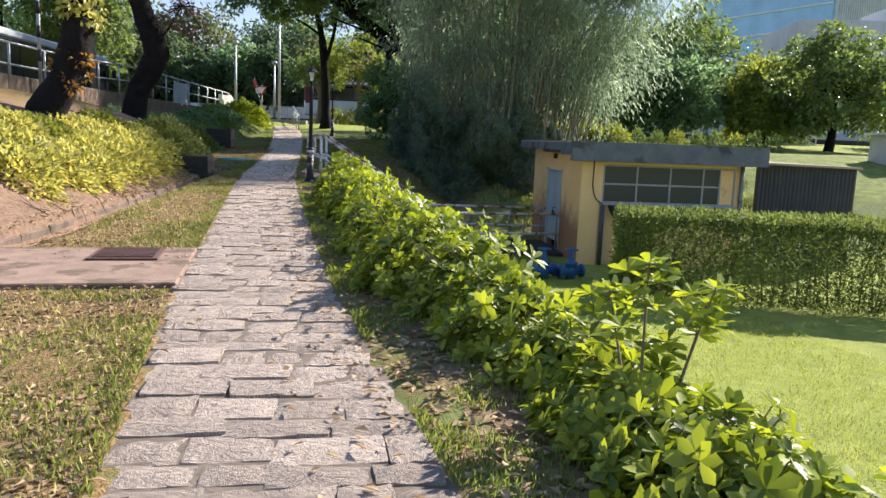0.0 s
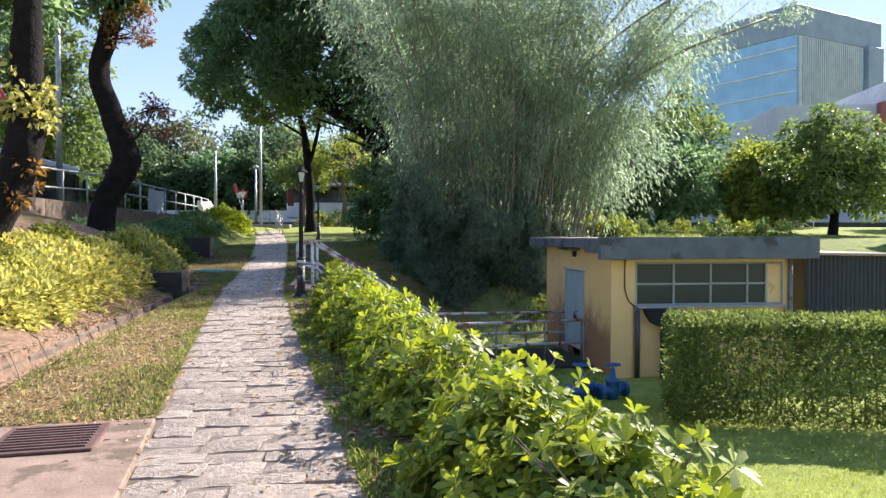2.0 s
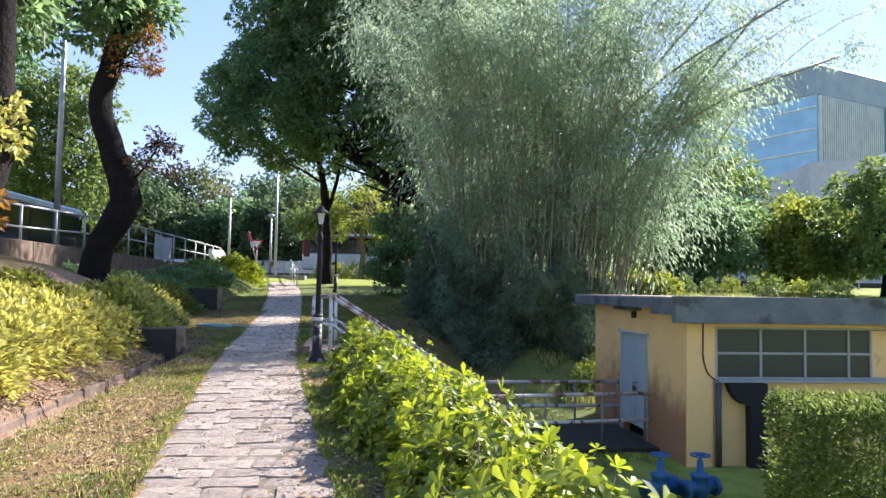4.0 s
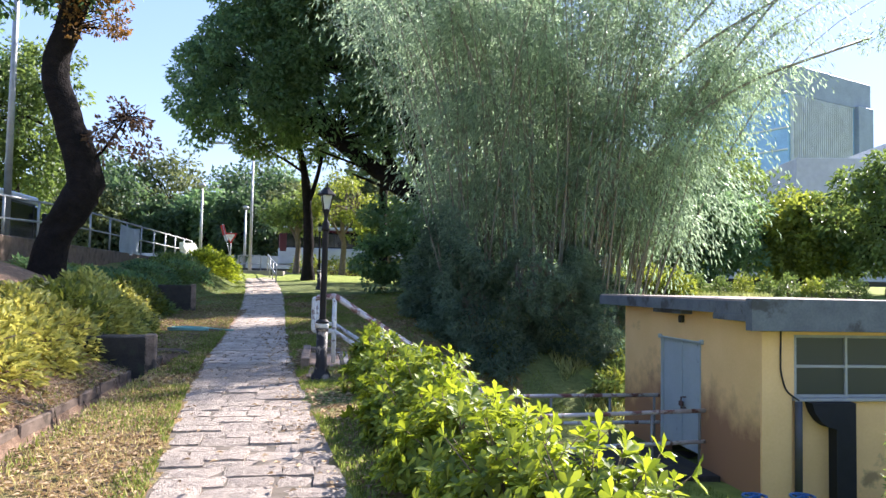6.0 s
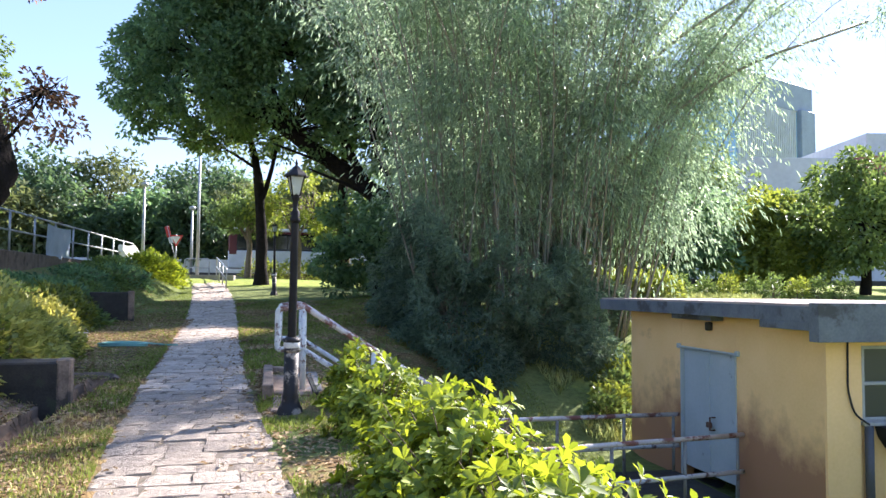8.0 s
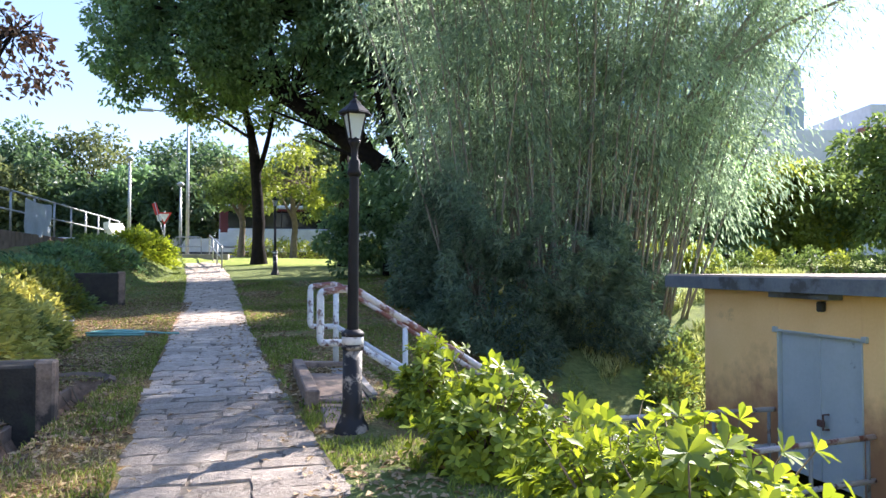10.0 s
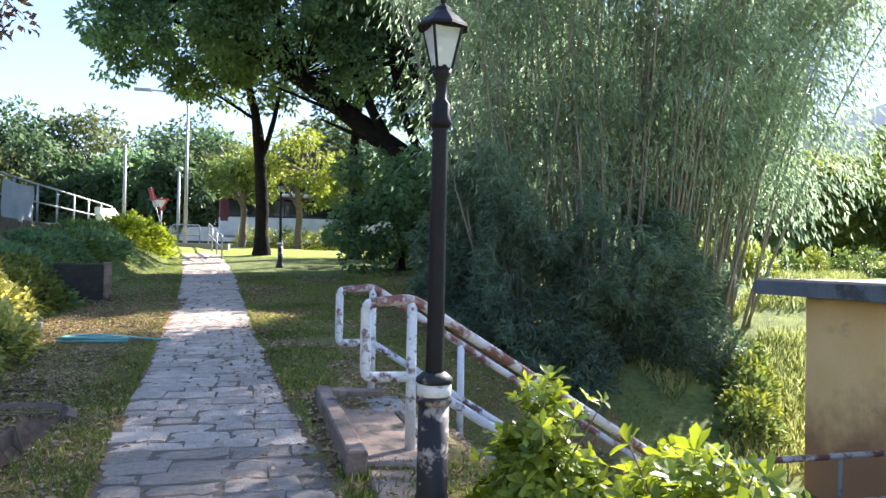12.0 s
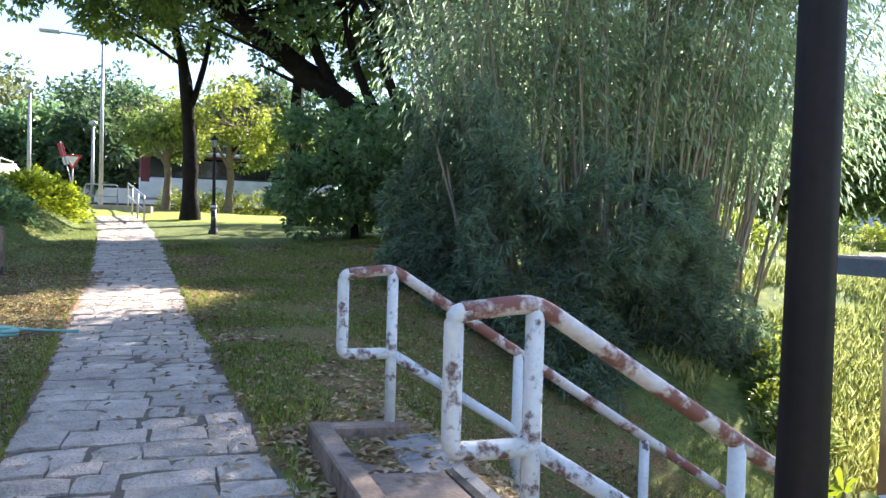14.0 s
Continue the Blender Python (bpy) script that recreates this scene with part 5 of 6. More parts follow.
# lime shrubs beside the path: lobed leaves in rosettes on thin stems
def lime_shrub(x, y, r, h, n, seed, label="bright lime shrub with lobed leaves beside the path"):
    global rng
    rng = np.random.default_rng(seed)
    z = hz(x, y)
    t = thing("lime_shrub", label, "shrub", (x, y, z), 0, "lime shrubs beside the path")
    d = rand_dirs(n)
    d[:, 2] = np.abs(d[:, 2]) * 1.05 - 0.05
    lump = np.array([1 + 0.4 * noise.noise(Vector(p * 2.1) + Vector((seed * 1.7, 0, 0))) for p in d])
    c = d * np.array([r, r, h]) * (rng.uniform(0.3, 1, n) ** 0.35 * lump)[:, None]
    ground_drop = np.array([hz(x + a, y + b) - z for a, b in c[:, :2]])
    c[:, 2] = np.maximum(c[:, 2], 0.05) + np.minimum(0, ground_drop) * 0.35
    k = n // 18
    c[:k, 2] = h * rng.uniform(0.9, 1.18, k)
    c[:k, :2] = d[:k, :2] * r * rng.uniform(0.1, 0.95, (k, 1))
    out = unit(d * np.array([0.8, 0.8, 0.5]) + np.array([0, 0, 0.55]) + rand_dirs(n) * 0.35)
    lobes = 7
    a = unit(np.cross(out, rand_dirs(n)))
    b = np.cross(out, a)
    ang = np.arange(lobes) / lobes * 2 * math.pi
    ax = (a[:, None] * np.cos(ang)[None, :, None] + b[:, None] * np.sin(ang)[None, :, None]) + out[:, None] * rng.uniform(0.1, 0.85, (n, lobes, 1)) + rng.normal(size=(n, lobes, 3)) * 0.16
    size = np.repeat(rng.uniform(0.062, 0.118, n), lobes)
    pos = np.repeat(c, lobes, 0)
    me = oval_leaf_mesh("foliage", M_LEAF_LIME, pos, ax.reshape(-1, 3), np.repeat(out, lobes, 0), size * rng.uniform(0.75, 1.2, n * lobes), size * 0.42)
    part("foliage", me, M_LEAF_LIME, t)
    g = Geo()
    for k in range(0, min(n, 60), 2 if n < 100 else 1):
        q = c[k]
        g.tube([(q[0] * 0.1, q[1] * 0.1, -0.08), (q[0] * 0.45, q[1] * 0.4, q[2] * 0.5), tuple(q)], [0.01, 0.007, 0.003], 5)
    part("stemwork", g, M_TWIG, t, "", True)


r5 = random.Random(3)
for i in range(26):
    y = 4.55 + i * 0.5 + r5.uniform(-.1, .1)
    off = 1.6
    big = 0.7 if y < 7 else 0.96
    if 5.2 < y < 5.9:
        big = 0.55
    hh = 0.62 * big if y < 15 else 0.62 + 0.05 * (y - 15)
    lime_shrub(float(path_x(y)) + off + r5.uniform(-.15, .15), y, 0.62 * big, hh * 0.9 * r5.uniform(0.8, 1.15), int(430 * big), 400 + i)
for x, y, r, h in ((3.3, 3.6, 0.4, 0.36), (3.0, 4.1, 0.4, 0.38), (2.2, 16.6, 0.6, 0.62), (1.7, 18.1, 0.62, 0.7), (1.1, 18.6, 0.5, 0.62), (2.3, 18.0, 0.5, 0.75), (0.95, 19.95, 0.34, 0.62), (1.4, 19.4, 0.5, 0.6), (1.9, 18.9, 0.5, 0.66)):
    lime_shrub(x, y, r, h, int(700 * r + 60), 440 + int(x * 10))
tall = thing("tall_lime_stem", "thin upright shrub stems with a few lime leaves", "shrub", (2.95, 5.0, hz(2.95, 5.0)))
g = Geo()
tips = []
for dx, dy, hh in ((0.02, 0.05, 0.86), (0.36, 0.1, 0.74), (0.42, 0.3, 0.62), (-0.05, 0.35, 0.68)):
    g.tube([(0, 0, -0.1), (dx * 0.5, dy * 0.3, hh * 0.35), (dx, dy, hh)], [0.011, 0.008, 0.004], 6)
    tips += [(dx, dy, hh), (dx * 0.9 + 0.06, dy, hh * 0.9), (dx * 0.9 - 0.09, dy - 0.05, hh * 0.84), (dx * 0.8 + 0.1, dy + 0.1, hh * 0.72), (dx + 0.08, dy + 0.06, hh * 0.97), (dx - 0.07, dy + 0.08, hh * 0.94), (dx * 0.7 - 0.1, dy, hh * 0.66), (dx * 0.6, dy + 0.12, hh * 0.55), (dx * 0.9, dy - 0.1, hh * 0.8)]
part("stemwork", g, M_TWIG, tall, "", True)
tips = np.array(tips)
axs = np.concatenate([np.array([[math.cos(k), math.sin(k), 0.35 + 0.5 * math.sin(k * 2)] for k in np.arange(8) / 8 * 6.283]) for _ in tips])
part("foliage", oval_leaf_mesh("foliage", M_LEAF_LIME, np.repeat(tips, 8, 0), axs, rand_dirs(len(axs)) * 0.6 + np.array([0, 0, 0.8]), 0.1, 0.045), M_LEAF_LIME, tall)


# clipped hedge
def hedge():
    global rng
    rng = np.random.default_rng(77)
    ang, ln, th, h = -16, 9.0, 1.7, 1.72
    z = -1.6
    t = thing("clipped_hedge", "long clipped bamboo hedge on the lawn", "hedge", (6.5, 15.7, z), ang)
    n = 46000
    u, v, w = rng.uniform(0, 1, (3, n))
    face = rng.integers(0, 10, n)
    edge = 1 - rng.uniform(0, 1, n) ** 2 * 0.18
    v = np.where(face < 4, 1 - edge, v)
    w = np.where((face >= 4) & (face < 7), edge, w)
    u = np.where(face == 7, (1 - edge) * 0.6, u)
    v = np.where(face == 8, edge, v)
    pos = np.stack([u * ln, v * th, w * h], 1)
    wob = np.array([noise.noise(Vector(p * 1.4)) for p in pos])
    c = np.array([ln / 2, th / 2, h / 2])
    rel = (pos - c) / c
    round_off = np.clip(np.abs(rel[:, 1]) + np.abs(rel[:, 2]) - 1.55, 0, 1)[:, None] * 0.5
    pos = c + (pos - c) * (1 - round_off * np.array([0, 1, 1]) * 0.5) + unit(pos - c) * (wob * 0.1)[:, None]
    pos[:, 2] = np.maximum(pos[:, 2], 0.02)
    axis = unit(pos - c) * 0.5 + rand_dirs(n) + np.array([0, 0, 0.25])
    part("foliage", leaf_mesh("foliage", M_LEAF_HEDGE, pos, axis, rand_dirs(n), rng.uniform(0.06, 0.15, n), rng.uniform(0.018, 0.034, n)), M_LEAF_HEDGE, t)
    g = Geo()
    for i in range(40):
        x, y = ln * (i + 0.5) / 40, th * r5.uniform(0.25, 0.75)
        g.tube([(x, y, -0.1), (x + r5.uniform(-.1, .1), y, 0.7), (x + r5.uniform(-.2, .2), y + r5.uniform(-.2, .2), 1.35)], [0.02, 0.014, 0.006], 5)
    part("stemwork", g, M_TWIG, t, "", True)


hedge()


# bamboo clump
def hanging_sprays(starts, outs, per, leaf, seed):
    """Arching twigs hung with narrow leaves, many in one mesh."""
    r = np.random.default_rng(seed)
    n = len(starts)
    u = np.tile(np.linspace(0.1, 1, per), n)[:, None]
    run = np.repeat(r.uniform(0.5, 1.25, n), per)[:, None]
    out = np.repeat(outs, per, 0)
    d = r.normal(size=(n * per, 3))
    pos = np.repeat(starts, per, 0) + out * run * u + np.array([0, 0, -0.75]) * run * u ** 2 + d * 0.06
    axis = out * 0.55 + np.array([0, 0, -0.9]) * (0.35 + u) + d * 0.34
    return leaf_mesh("sprays", M_LEAF_BAMBOO, pos, axis, r.normal(size=(n * per, 3)), leaf * r.uniform(0.65, 1.3, n * per), leaf * r.uniform(0.15, 0.24, n * per), 0.05)


def bamboo():
    global rng
    rng = np.random.default_rng(90)
    bx, by = 5.0, 31.3
    t = thing("bamboo_clump", "towering bamboo clump with arching culms and dense leaves", "bamboo", (bx, by, hz(bx, by)))
    bz = hz(bx, by)
    r = random.Random(12)
    starts, outs = [], []
    for k in range(140):
        side = r.uniform(-1, 1)
        x0, y0 = 1.7 + 3.1 * side, r.uniform(-1, 1) * 1.5 * math.sqrt(1 - 0.8 * side * side)
        top = r.uniform(10.5, 15.5) - 2.0 * max(0, side) ** 2
        dx = r.uniform(-0.24, 0.2) + (0.4 * side if side > 0 else 0.16 * side)
        sway = r.uniform(-0.5, 0.5)
        dy = r.uniform(-0.2, 0.16) + 0.04 * y0
        pts = []
        for s in np.linspace(0, 1, 12):
            arc = s * 0.6 + s ** 3 * 0.6
            pts.append(Vector((x0 + dx * top * arc + sway * math.sin(s * 3.4), y0 + dy * top * arc, hz(bx + x0, by + y0) - bz - 0.1 + top * (s - 0.13 * s ** 4))))
        part("culm", Geo().tube(pts, list(np.linspace(r.uniform(0.024, 0.042), 0.007, 12)), 6), M_CULM, t, "", True)
        pa = np.array([tuple(p) for p in pts])
        m = 100
        s = rng.uniform(0.14, 1, m) ** 0.75 * 10.999
        i0 = s.astype(int)
        f = (s - i0)[:, None]
        starts.append(pa[i0] * (1 - f) + pa[np.minimum(i0 + 1, 11)] * f)
        a = rng.uniform(0, 2 * math.pi, m)
        outs.append(np.stack([np.cos(a), np.sin(a), rng.uniform(-0.1, 0.7, m)], 1))
    starts, outs = np.concatenate(starts), np.concatenate(outs)
    gap = np.array([noise.noise(Vector(p) * 0.6) for p in starts]) > -0.12
    part("foliage", hanging_sprays(starts[gap], outs[gap], 9, 0.2, 91), M_LEAF_BAMBOO, t)
    # outlying sprays that give the crown its ragged edge
    for centre, radii, count, seed in (((1.2, -0.2, 8.2), (4.2, 2.4, 5.2), 1500, 93), ((6.0, -0.2, 9.2), (3.9, 2.2, 3.6), 1300, 95),
                                       ((4.6, -0.6, 4.6), (3.0, 1.7, 2.6), 800, 96)):
        d = rand_dirs(count)
        lump = np.array([1 + 0.5 * noise.noise(Vector(q * 1.9) + Vector((seed, 0, 0))) for q in d])
        c = np.array(centre) + d * np.array(radii) * (lump * rng.uniform(0.3, 1.0, count) ** 0.5)[:, None]
        part("sprays", hanging_sprays(c, unit(d * np.array([1, 1, 0.4])), 10, 0.2, seed), M_LEAF_BAMBOO, t, "drooping sprays of pale bamboo leaves")
    for k, (p1, p2, p3) in enumerate((((2.2, 0, 4.2), (5.4, -0.9, 8.0), (10.5, -1.8, 11.2)), ((2.6, 0.2, 5.0), (5.6, -0.5, 8.6), (8.7, -1.0, 12.3)),
                                      ((3.4, -0.2, 3.8), (7.0, -1.0, 7.2), (11.5, -1.6, 8.9)), ((4.0, 0, 4.0), (6.6, -0.6, 7.4), (9.2, -0.8, 10.6)))):
        part("leaning_culm", Geo().tube(smooth_line([(0.9 + 0.5 * k, 0, -0.3), p1, p2, p3], 2.0, 6), 0.042, 6), M_CULM, t, "dark culm leaning far out", True)
        tip, _ = crown_mesh("tip_spray", M_LEAF_BAMBOO, p3, (1.2, 0.8, 0.7), 16, 26, 0.17, 0.35, -0.9, 97 + k, 0.3, 0.42)
        tagged(part("tip_spray", tip, M_LEAF_BAMBOO, t), kind="stuff")
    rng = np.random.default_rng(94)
    # dense low skirt of drooping sprays, its shade put into the leaf colour
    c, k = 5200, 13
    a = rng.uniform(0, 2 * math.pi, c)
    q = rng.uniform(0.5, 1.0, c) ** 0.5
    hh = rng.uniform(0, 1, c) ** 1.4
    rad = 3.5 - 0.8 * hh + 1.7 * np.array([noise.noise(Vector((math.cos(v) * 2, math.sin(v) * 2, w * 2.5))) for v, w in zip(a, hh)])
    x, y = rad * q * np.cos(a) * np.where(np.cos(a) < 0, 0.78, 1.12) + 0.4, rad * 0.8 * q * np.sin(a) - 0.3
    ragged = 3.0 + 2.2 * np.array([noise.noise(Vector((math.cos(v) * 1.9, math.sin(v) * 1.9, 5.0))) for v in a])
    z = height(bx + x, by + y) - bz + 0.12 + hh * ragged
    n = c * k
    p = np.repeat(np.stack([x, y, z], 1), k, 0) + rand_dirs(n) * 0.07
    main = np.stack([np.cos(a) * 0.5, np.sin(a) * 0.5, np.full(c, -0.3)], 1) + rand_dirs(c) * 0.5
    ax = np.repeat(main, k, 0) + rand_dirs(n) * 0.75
    part("skirt", leaf_mesh("skirt", M_LEAF_SKIRT, p, ax, rand_dirs(n), rng.uniform(0.14, 0.27, n), rng.uniform(0.026, 0.042, n), 0.05), M_LEAF_SKIRT, t, "dense low bamboo leaves coloured dark for shade")


bamboo()

# ---- far buildings ----
def tower():
    t = thing("office_tower", "blue glass office block with pale vertical fins", "building", (139.9, 224.4, 1.0), 23)
    part("body", Geo().box((22.8, 27, 32), (45.6, 54, 66), chamfer=0.2), M_TOWER_GLASS, t, "blue curtain wall paled for haze")
    part("crown_band", Geo().box((22.8, 27, 68.6), (46.4, 54.8, 9.6), chamfer=0.2), M_TOWER_DARK, t, "slate roof band paled for haze")
    for i in range(30):
        part("fin", Geo().box((1.2 + i * 1.12, -0.5, 36), (0.32, 1.2, 55), chamfer=0.04), M_TOWER_FIN, t)
    part("wing", Geo().box((40.8, -0.8, 32), (8.8, 2.0, 65), chamfer=0.2), M_TOWER_DARK, t, "slate end bay paled for haze")
    for k in range(9):
        part("floor_line", Geo().box((-0.16, 27, 4 + k * 7.0), (0.4, 53.6, 0.5), chamfer=0.04), M_TOWER_FIN, t)


tower()
pb = thing("pale_building", "pale concrete building with a brick-red bay", "building", (45, 75, 1.0), -12)
part("wall", Geo().box((14, 8, 6.8), (30, 16, 13.6), chamfer=0.05), M_FACADE, pb)
part("upper_block", Geo().box((20, 9, 15), (18, 14, 3), chamfer=0.05), M_FACADE, pb)
part("red_bay", Geo().box((11.3, -0.4, 12.2), (5.5, 1.2, 3.0), chamfer=0.05), M_FACADE_RED, pb, "brick-red projecting bay")
for i in range(5):
    part("window", Geo().box((4 + i * 5.2, -0.03, 5.0), (3.6, 0.12, 1.6), chamfer=0.02), M_TOWER_DARK, pb, "dark ribbon window")
    part("window", Geo().box((16.5 + i * 4.2, -0.03, 9.6), (2.6, 0.12, 1.6), chamfer=0.02), M_TOWER_DARK, pb, "dark ribbon window")
lowb = thing("low_building", "low grey building behind the bamboo", "building", (14, 62, 1.5), 0)
part("wall", Geo().box((4, 3, 2.2), (10, 5, 4.6), chamfer=0.03), M_FACADE, lowb)
part("eave", Geo().box((4, 0.4, 4.3), (10.4, 0.5, 0.3), chamfer=0.03), M_ROOF_EDGE, lowb)
for i in range(3):
    part("window", Geo().box((1.5 + i * 2.6, 0.44, 2.6), (1.6, 0.1, 1.2), chamfer=0.02), M_TOWER_DARK, lowb)
GX, GY = 31.5, 52.0
gs = thing("garden_stair_rail", "white pipe rails of a garden stair", "railing", (GX, GY, hz(GX, GY)))
for k in range(2):
    part("rail", Geo().tube([(-1.6, k * 1.2, 1.9), (1.2, k * 1.2, 0.5)], 0.035, 8), M_SIGN_WHITE, gs, "", True)
    part("rail", Geo().tube([(-1.6, k * 1.2, 1.4), (1.2, k * 1.2, 0.05)], 0.03, 8), M_SIGN_WHITE, gs, "", True)
    for s in (0, 0.5, 1):
        part("post", Geo().tube([(-1.6 + 2.8 * s, k * 1.2, 1.9 - 1.4 * s), (-1.6 + 2.8 * s, k * 1.2, -0.3)], 0.03, 8), M_SIGN_WHITE, gs, "", True)

hut = thing("utility_hut", "small pale utility hut with white flat roof on grass", "hut", (24.4, 31.6, hz(24.4, 31.6)))
part("wall", Geo().box((0, 0, 0.45), (2.6, 1.8, 1.5), chamfer=0.02), M_FACADE, hut, "pale rendered wall")
part("roof", Geo().box((0, 0, 1.25), (3.0, 2.2, 0.1), chamfer=0.02), M_SIGN_WHITE, hut, "white overhanging roof sheet")
part("door", Geo().box((-0.5, -0.91, 0.5), (0.7, 0.04, 1.2), chamfer=0.01), M_DOOR, hut, "grey steel door")

# ---- small things on the verge ----
hs = thing("garden_hose", "coiled faded green garden hose lying on grass", "hose", (-2.95, 27.2, hz(-2.95, 27.2) + 0.03))
hg = Geo()
pts = []
for a in np.linspace(0, 2 * math.pi * 5, 90):
    rr = 0.33 + 0.07 * math.sin(a * 0.37)
    pts.append((rr * 1.25 * math.cos(a) + 0.05 * math.sin(a * 0.6), rr * 0.6 * math.sin(a), 0.01 + 0.006 * a / 3 + 0.012 * math.sin(a * 1.7)))
hg.tube(pts + [(0.75, 0.2, 0.01), (1.0, 0.15, 0.01)], 0.02, 6)
part("coil", hg, M_HOSE, hs, "", True)
bk = thing("bucket", "old grey plastic bucket beside the drain", "bucket", (-3.8, 27.5, hz(-3.8, 27.5) + 0.02))
part("shell", Geo().lathe([(0.1, 0), (0.13, 0.24), (0.14, 0.25), (0.125, 0.25), (0.1, 0.03)], 16), M_BUCKET, bk, "", True)
part("handle", Geo().tube([(0.13 * math.cos(a), 0.05, 0.24 + 0.1 * math.sin(a)) for a in np.linspace(0, math.pi, 9)], 0.006, 5), M_GALV, bk, "", True)


# ---- scattered cover: fallen leaves and grass ----
def on_ground(x, y):
    return np.stack([x, y, height(x, y) - drain_dip(x, y)], 1)


def scatter_leaves(name, label, x, y, size, mat, lift=0.012):
    bare = (x < 0.1) & (x > -2.9) & (y > 8.2) & (y < 10.5) & (rng.uniform(0, 1, len(x)) < 0.6)
    x, y = x[~bare], y[~bare]
    n = len(x)
    nrm = rand_dirs(n) * 0.45 + np.array([0, 0, 1.0])
    a = rng.uniform(0, 6.283, n)
    ax = np.stack([np.cos(a), np.sin(a), rng.uniform(-0.15, 0.3, n)], 1)
    p = on_ground(x, y) + np.array([0, 0, lift])
    solid(name, leaf_mesh(name, mat, p, ax, nrm, size * rng.uniform(0.6, 1.3, n), size * rng.uniform(0.35, 0.65, n), 0.14), mat, label, "fallen leaves", "stuff")


rng = np.random.default_rng(501)
n = 17000
y = rng.uniform(3, 30, n)
x = path_x(y) - 0.72 - rng.uniform(0, 1, n) ** 1.3 * 2.2
scatter_leaves("fallen_leaves_verge", "dry brown fallen leaves on the grassy verge", x, y, 0.06, M_LEAF_DRY)
n = 5000
y = rng.uniform(3, 19, n)
x = path_x(y) + 0.72 + rng.uniform(0, 1, n) * 1.3
scatter_leaves("fallen_leaves_shrubs", "dry brown leaves under the lime shrubs", x, y, 0.07, M_LEAF_DRY)
n = 24000
y = rng.uniform(19.5, 38, n)
x = path_x(y) + np.where(rng.uniform(0, 1, n) < 0.3, -0.75 - rng.uniform(0, 1.6, n), 0.75 + rng.uniform(0, 1, n) ** 1.3 * 5.0)
scatter_leaves("fallen_leaves_lawn", "dry brown leaves on shaded grass", x, y, 0.075, M_LEAF_DRY)
n = 800
y = rng.uniform(4, 30, n)
e = rng.uniform(-1, 1, n)
x = path_x(y) + np.where(rng.uniform(0, 1, n) < 0.3, np.sign(e), 1) * np.abs(e) ** 0.5 * 0.68
scatter_leaves("fallen_leaves_path", "a few dry leaves lying on the stone path", x, y, 0.065, M_LEAF_DRY, 0.02)


def blades(name, label, x, y, length, mat, width=0.008):
    bare = (x < 0.1) & (x > -2.9) & (y > 8.2) & (y < 10.5)
    x, y = x[~bare], y[~bare]
    n = len(x)
    ax = rand_dirs(n) * 0.55 + np.array([0, 0, 1.0])
    solid(name, leaf_mesh(name, mat, on_ground(x, y), ax, rand_dirs(n), length * rng.uniform(0.5, 1.4, n), width, 0.1), mat, label, "grass", "stuff")


n = 26000
y = 3 + rng.uniform(0, 1, n) ** 1.2 * 24
x = path_x(y) - 0.7 - rng.uniform(0, 1, n) ** 1.5 * 1.5
keep = np.array([noise.noise(Vector((a * 1.1, b * 1.1, 2))) > -0.12 for a, b in zip(x, y)])
blades("grass_verge", "short rough grass on the verge beside the path", x[keep], y[keep], 0.05, M_GRASS)
y = 3 + rng.uniform(0, 1, 9000) * 20
x = path_x(y) - 0.7 - rng.uniform(0, 1, 9000) * 1.5
blades("dry_grass_verge", "straw-coloured grass on the verge", x, y, 0.05, M_GRASS_DRY)
n = 46000
y = rng.uniform(3, 34, n)
x = path_x(y) + 0.68 + rng.uniform(0, 1, n) ** 1.4 * (1.2 + 3.2 * (y > 23))
keep = np.array([noise.noise(Vector((a * 1.2, b * 1.2, 7))) > -0.1 for a, b in zip(x, y)]) & ~((x > -0.3) & (x < 3.6) & (y > 20.4) & (y < 23.3))
blades("grass_shrub_edge", "rough grass between the path and the shrubs", x[keep], y[keep], 0.055, M_GRASS)
n = 60000
y = rng.uniform(19.2, 38, n)
x = path_x(y) + 0.72 + rng.uniform(0, 1, n) ** 1.1 * 6.5
keep = np.array([noise.noise(Vector((a * 0.8, b * 0.8, 11))) > -0.08 for a, b in zip(x, y)]) & ~((x > -0.2) & (x < 6.9) & (y > 20.9) & (y < 23.3))
blades("grass_slope", "rough green grass on the shaded slope", x[keep], y[keep], 0.065, M_GRASS, 0.011)
n = 12000
y = rng.uniform(15, 33, n)
x = -2.3 - rng.uniform(0, 1, n) * 1.9
scatter_leaves("fallen_leaves_bank", "dry leaves and debris below the bank", x, y, 0.07, M_LEAF_DRY, 0.02)
n = 16000
y = rng.uniform(20, 42, n)
x = path_x(y) - 0.72 - rng.uniform(0, 1, n) ** 1.2 * 2.2
blades("grass_far_verge", "short green grass on the shaded verge", x, y, 0.055, M_GRASS, 0.01)
n = 30000
y = rng.uniform(6, 18, n)
x = path_x(y) + 2.8 + rng.uniform(0, 1, n) * 6
blades("grass_lawn", "bright sunlit lawn grass", x, y, 0.045, M_GRASS_LAWN, 0.01)

n = 26000
y = rng.uniform(25.5, 35, n)
x = 6.2 + rng.uniform(0, 1, n) * 10
keep = np.array([noise.noise(Vector((a * 0.6, b * 0.6, 4))) > -0.15 for a, b in zip(x, y)])
blades("wild_grass", "tall dry wild grass behind the pump house", x[keep], y[keep], 0.24, M_GRASS_WILD, 0.014)

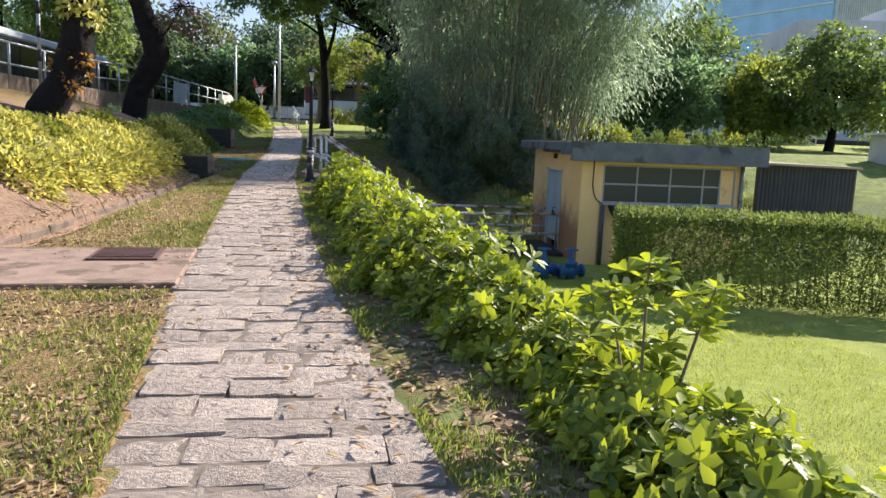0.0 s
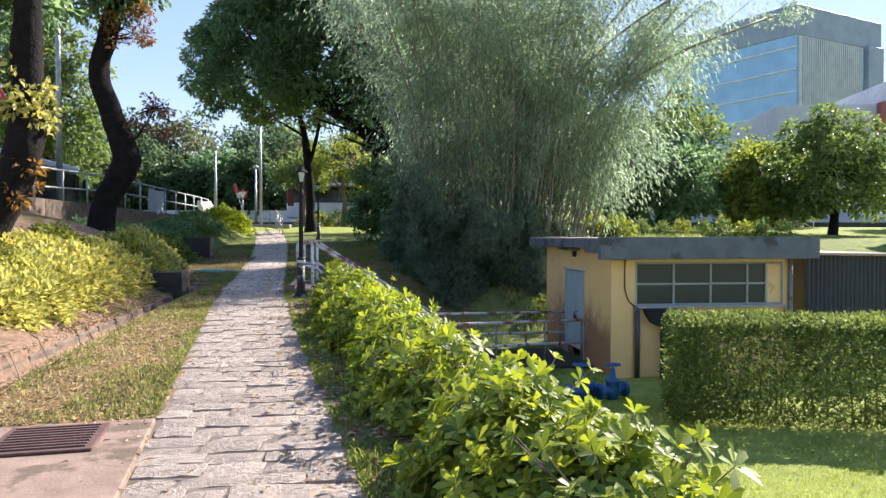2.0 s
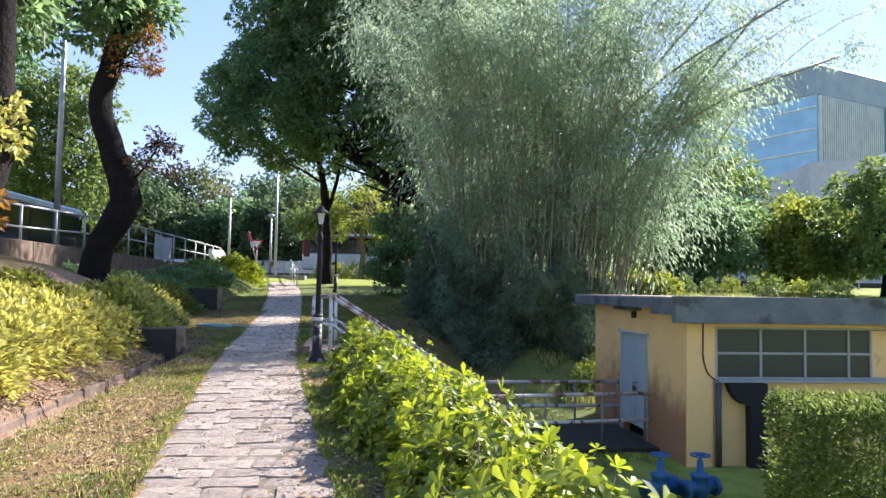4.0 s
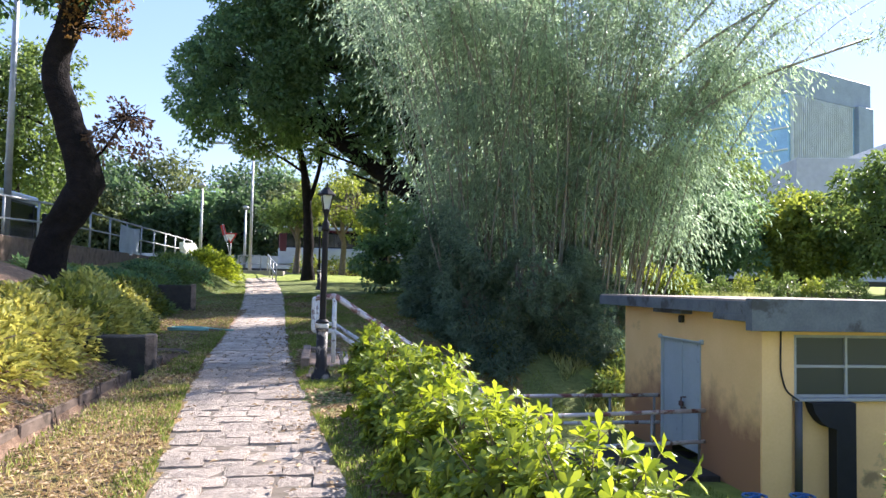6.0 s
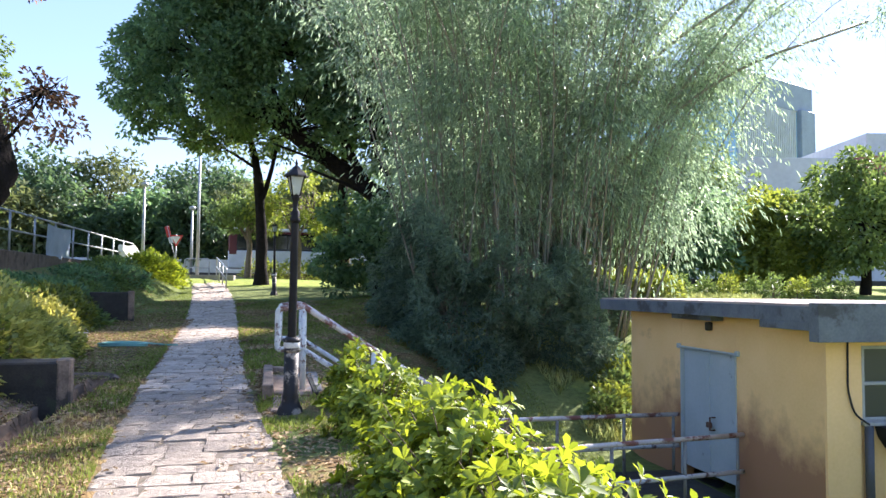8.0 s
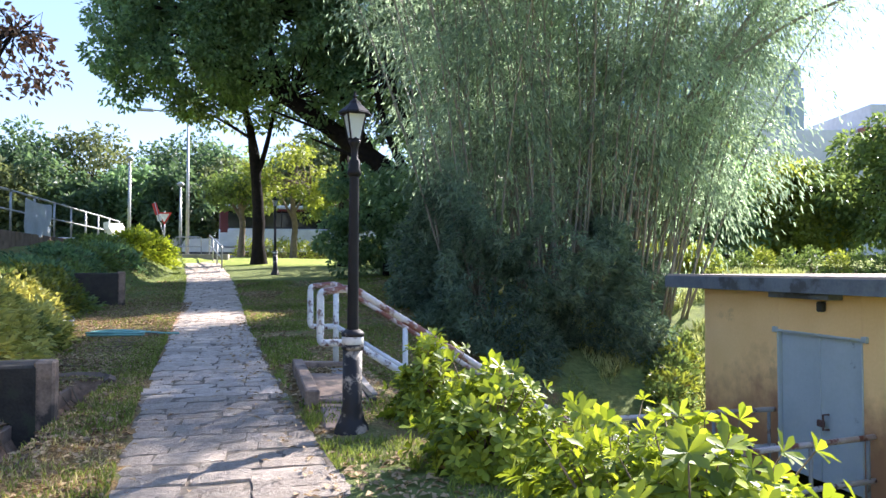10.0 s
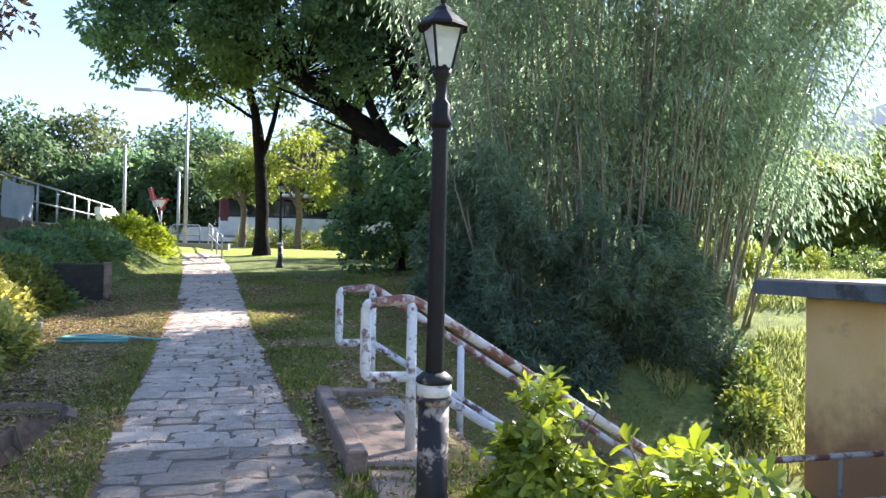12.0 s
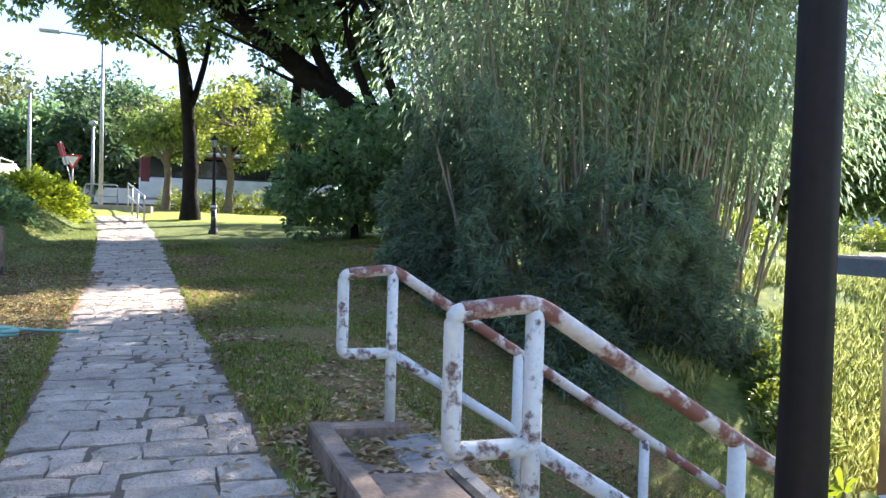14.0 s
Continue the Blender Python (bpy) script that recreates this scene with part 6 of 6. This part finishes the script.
rng = np.random.default_rng(640)
sticks = Geo()
for k in range(260):
    ty = rng.uniform(12, 32)
    tx = -2.35 - rng.uniform(0, 1) ** 1.5 * 1.5
    a, ln = rng.uniform(0, 6.283), rng.uniform(0.1, 0.5)
    ends3 = [(tx + math.cos(a) * ln * q, ty + math.sin(a) * ln * q) for q in (-0.5, 0, 0.5)]
    sticks.tube([(u, v, hz(u, v) - float(drain_dip(u, v)) + 0.02 + 0.03 * j * rng.uniform(0, 1)) for j, (u, v) in enumerate(ends3)], [0.008, 0.007, 0.003], 5)
solid("twig_litter", sticks, M_TWIG, "broken dry twigs scattered below the bank", "twigs", "stuff")

# ---- stone path ----
path = thing("stone_path", "footpath of uneven granite setts in rows", "path", (0, 0, 0), kind="structure")
bed = Geo()
ys = np.arange(-3, 48.6, 0.5)
for s0, s1 in ((-0.7, 0.0), (0.0, 0.7)):
    vs = [(float(path_x(y)) + s, y, float(path_z(y)) - 0.02) for y in ys for s in (s0, s1)]
    bed.add(vs, [(2 * i, 2 * i + 1, 2 * i + 3, 2 * i + 2) for i in range(len(ys) - 1)])
part("bedding", bed, M_JOINT, path, "dark earth in the joints")


def sett_shape(seed):
    """One worn stone of unit length and width: chamfered, with an uneven top."""
    r = random.Random(seed)
    nx, ny = 5, 4
    vs, fs = [], []
    cj = {(i, j): (r.uniform(-.035, .035), r.uniform(-.05, .05)) for i in (0, 1) for j in (0, 1)}
    for j in range(ny):
        for i in range(nx):
            u, v = i / (nx - 1), j / (ny - 1)
            jx = sum(cj[a, b][0] * (u if a else 1 - u) * (v if b else 1 - v) for a in (0, 1) for b in (0, 1))
            jy = sum(cj[a, b][1] * (u if a else 1 - u) * (v if b else 1 - v) for a in (0, 1) for b in (0, 1))
            edge = i in (0, nx - 1) or j in (0, ny - 1)
            jx += r.uniform(-.012, .012) * edge
            jy += r.uniform(-.03, .03) * edge
            vs.append((u - 0.5 + jx, v - 0.5 + jy, (-0.016 if edge else 0.0) + r.uniform(-.006, .006)))
    ring = [(i, 0) for i in range(nx)] + [(nx - 1, j) for j in range(1, ny)] + [(i, ny - 1) for i in range(nx - 2, -1, -1)] + [(0, j) for j in range(ny - 2, 0, -1)]
    top = [j * nx + i for i, j in ring]
    k = len(vs)
    for t in top:
        x, y, z = vs[t]
        vs.append((x * 1.012, y * 1.02, -0.08))
    for j in range(ny - 1):
        for i in range(nx - 1):
            a = j * nx + i
            fs.append((a, a + 1, a + nx + 1, a + nx))
    m = len(top)
    for i in range(m):
        fs.append((top[i], k + i, k + (i + 1) % m, top[(i + 1) % m]))
    return vs, fs


shapes = [sett_shape(s) for s in range(14)]
sett_meshes = [Geo().add(*s).mesh("sett", M_STONE) for s in shapes]
r6 = random.Random(21)
far_setts = Geo()
y = 2.6
while y < 48.3:
    dy = r6.uniform(0.18, 0.31)
    yc = y + dy / 2
    cx, ang = float(path_x(yc)), math.atan2(float(path_x(yc + 0.5) - path_x(yc - 0.5)), 1.0)
    slope = math.atan2(float(path_z(yc + 0.4) - path_z(yc - 0.4)), 0.8)
    u = -0.69 + r6.uniform(-.04, .03)
    end = 0.69 + r6.uniform(-.04, .05)
    while u < end - 0.1:
        ln = r6.uniform(0.22, 0.52)
        if end - u - ln < 0.16:
            ln = end - u
        wdt = dy - r6.uniform(0.004, 0.016)
        uc = u + ln / 2
        m = (pose(cx + uc * math.cos(ang), yc + r6.uniform(-.012, .012), float(path_z(yc)) + r6.uniform(-.009, .012),
                  math.degrees(slope) + r6.uniform(-1, 1), r6.uniform(-1, 1), -math.degrees(ang) * 0.4 + r6.uniform(-1.8, 1.8))
             @ Matrix.Diagonal((ln - r6.uniform(0.004, 0.018), wdt, r6.uniform(0.8, 1.2), 1)))
        k = r6.randrange(14)
        if yc < 21.5:
            ob = new("sett", sett_meshes[k])
            ob.parent = path
            ob.matrix_basis = m
        else:
            far_setts.add([m @ Vector(p) for p in shapes[k][0]], shapes[k][1])
        u += ln
    y += dy
tagged(part("far_setts", far_setts, M_STONE_FAR, path, "granite setts further along"), kind="stuff")
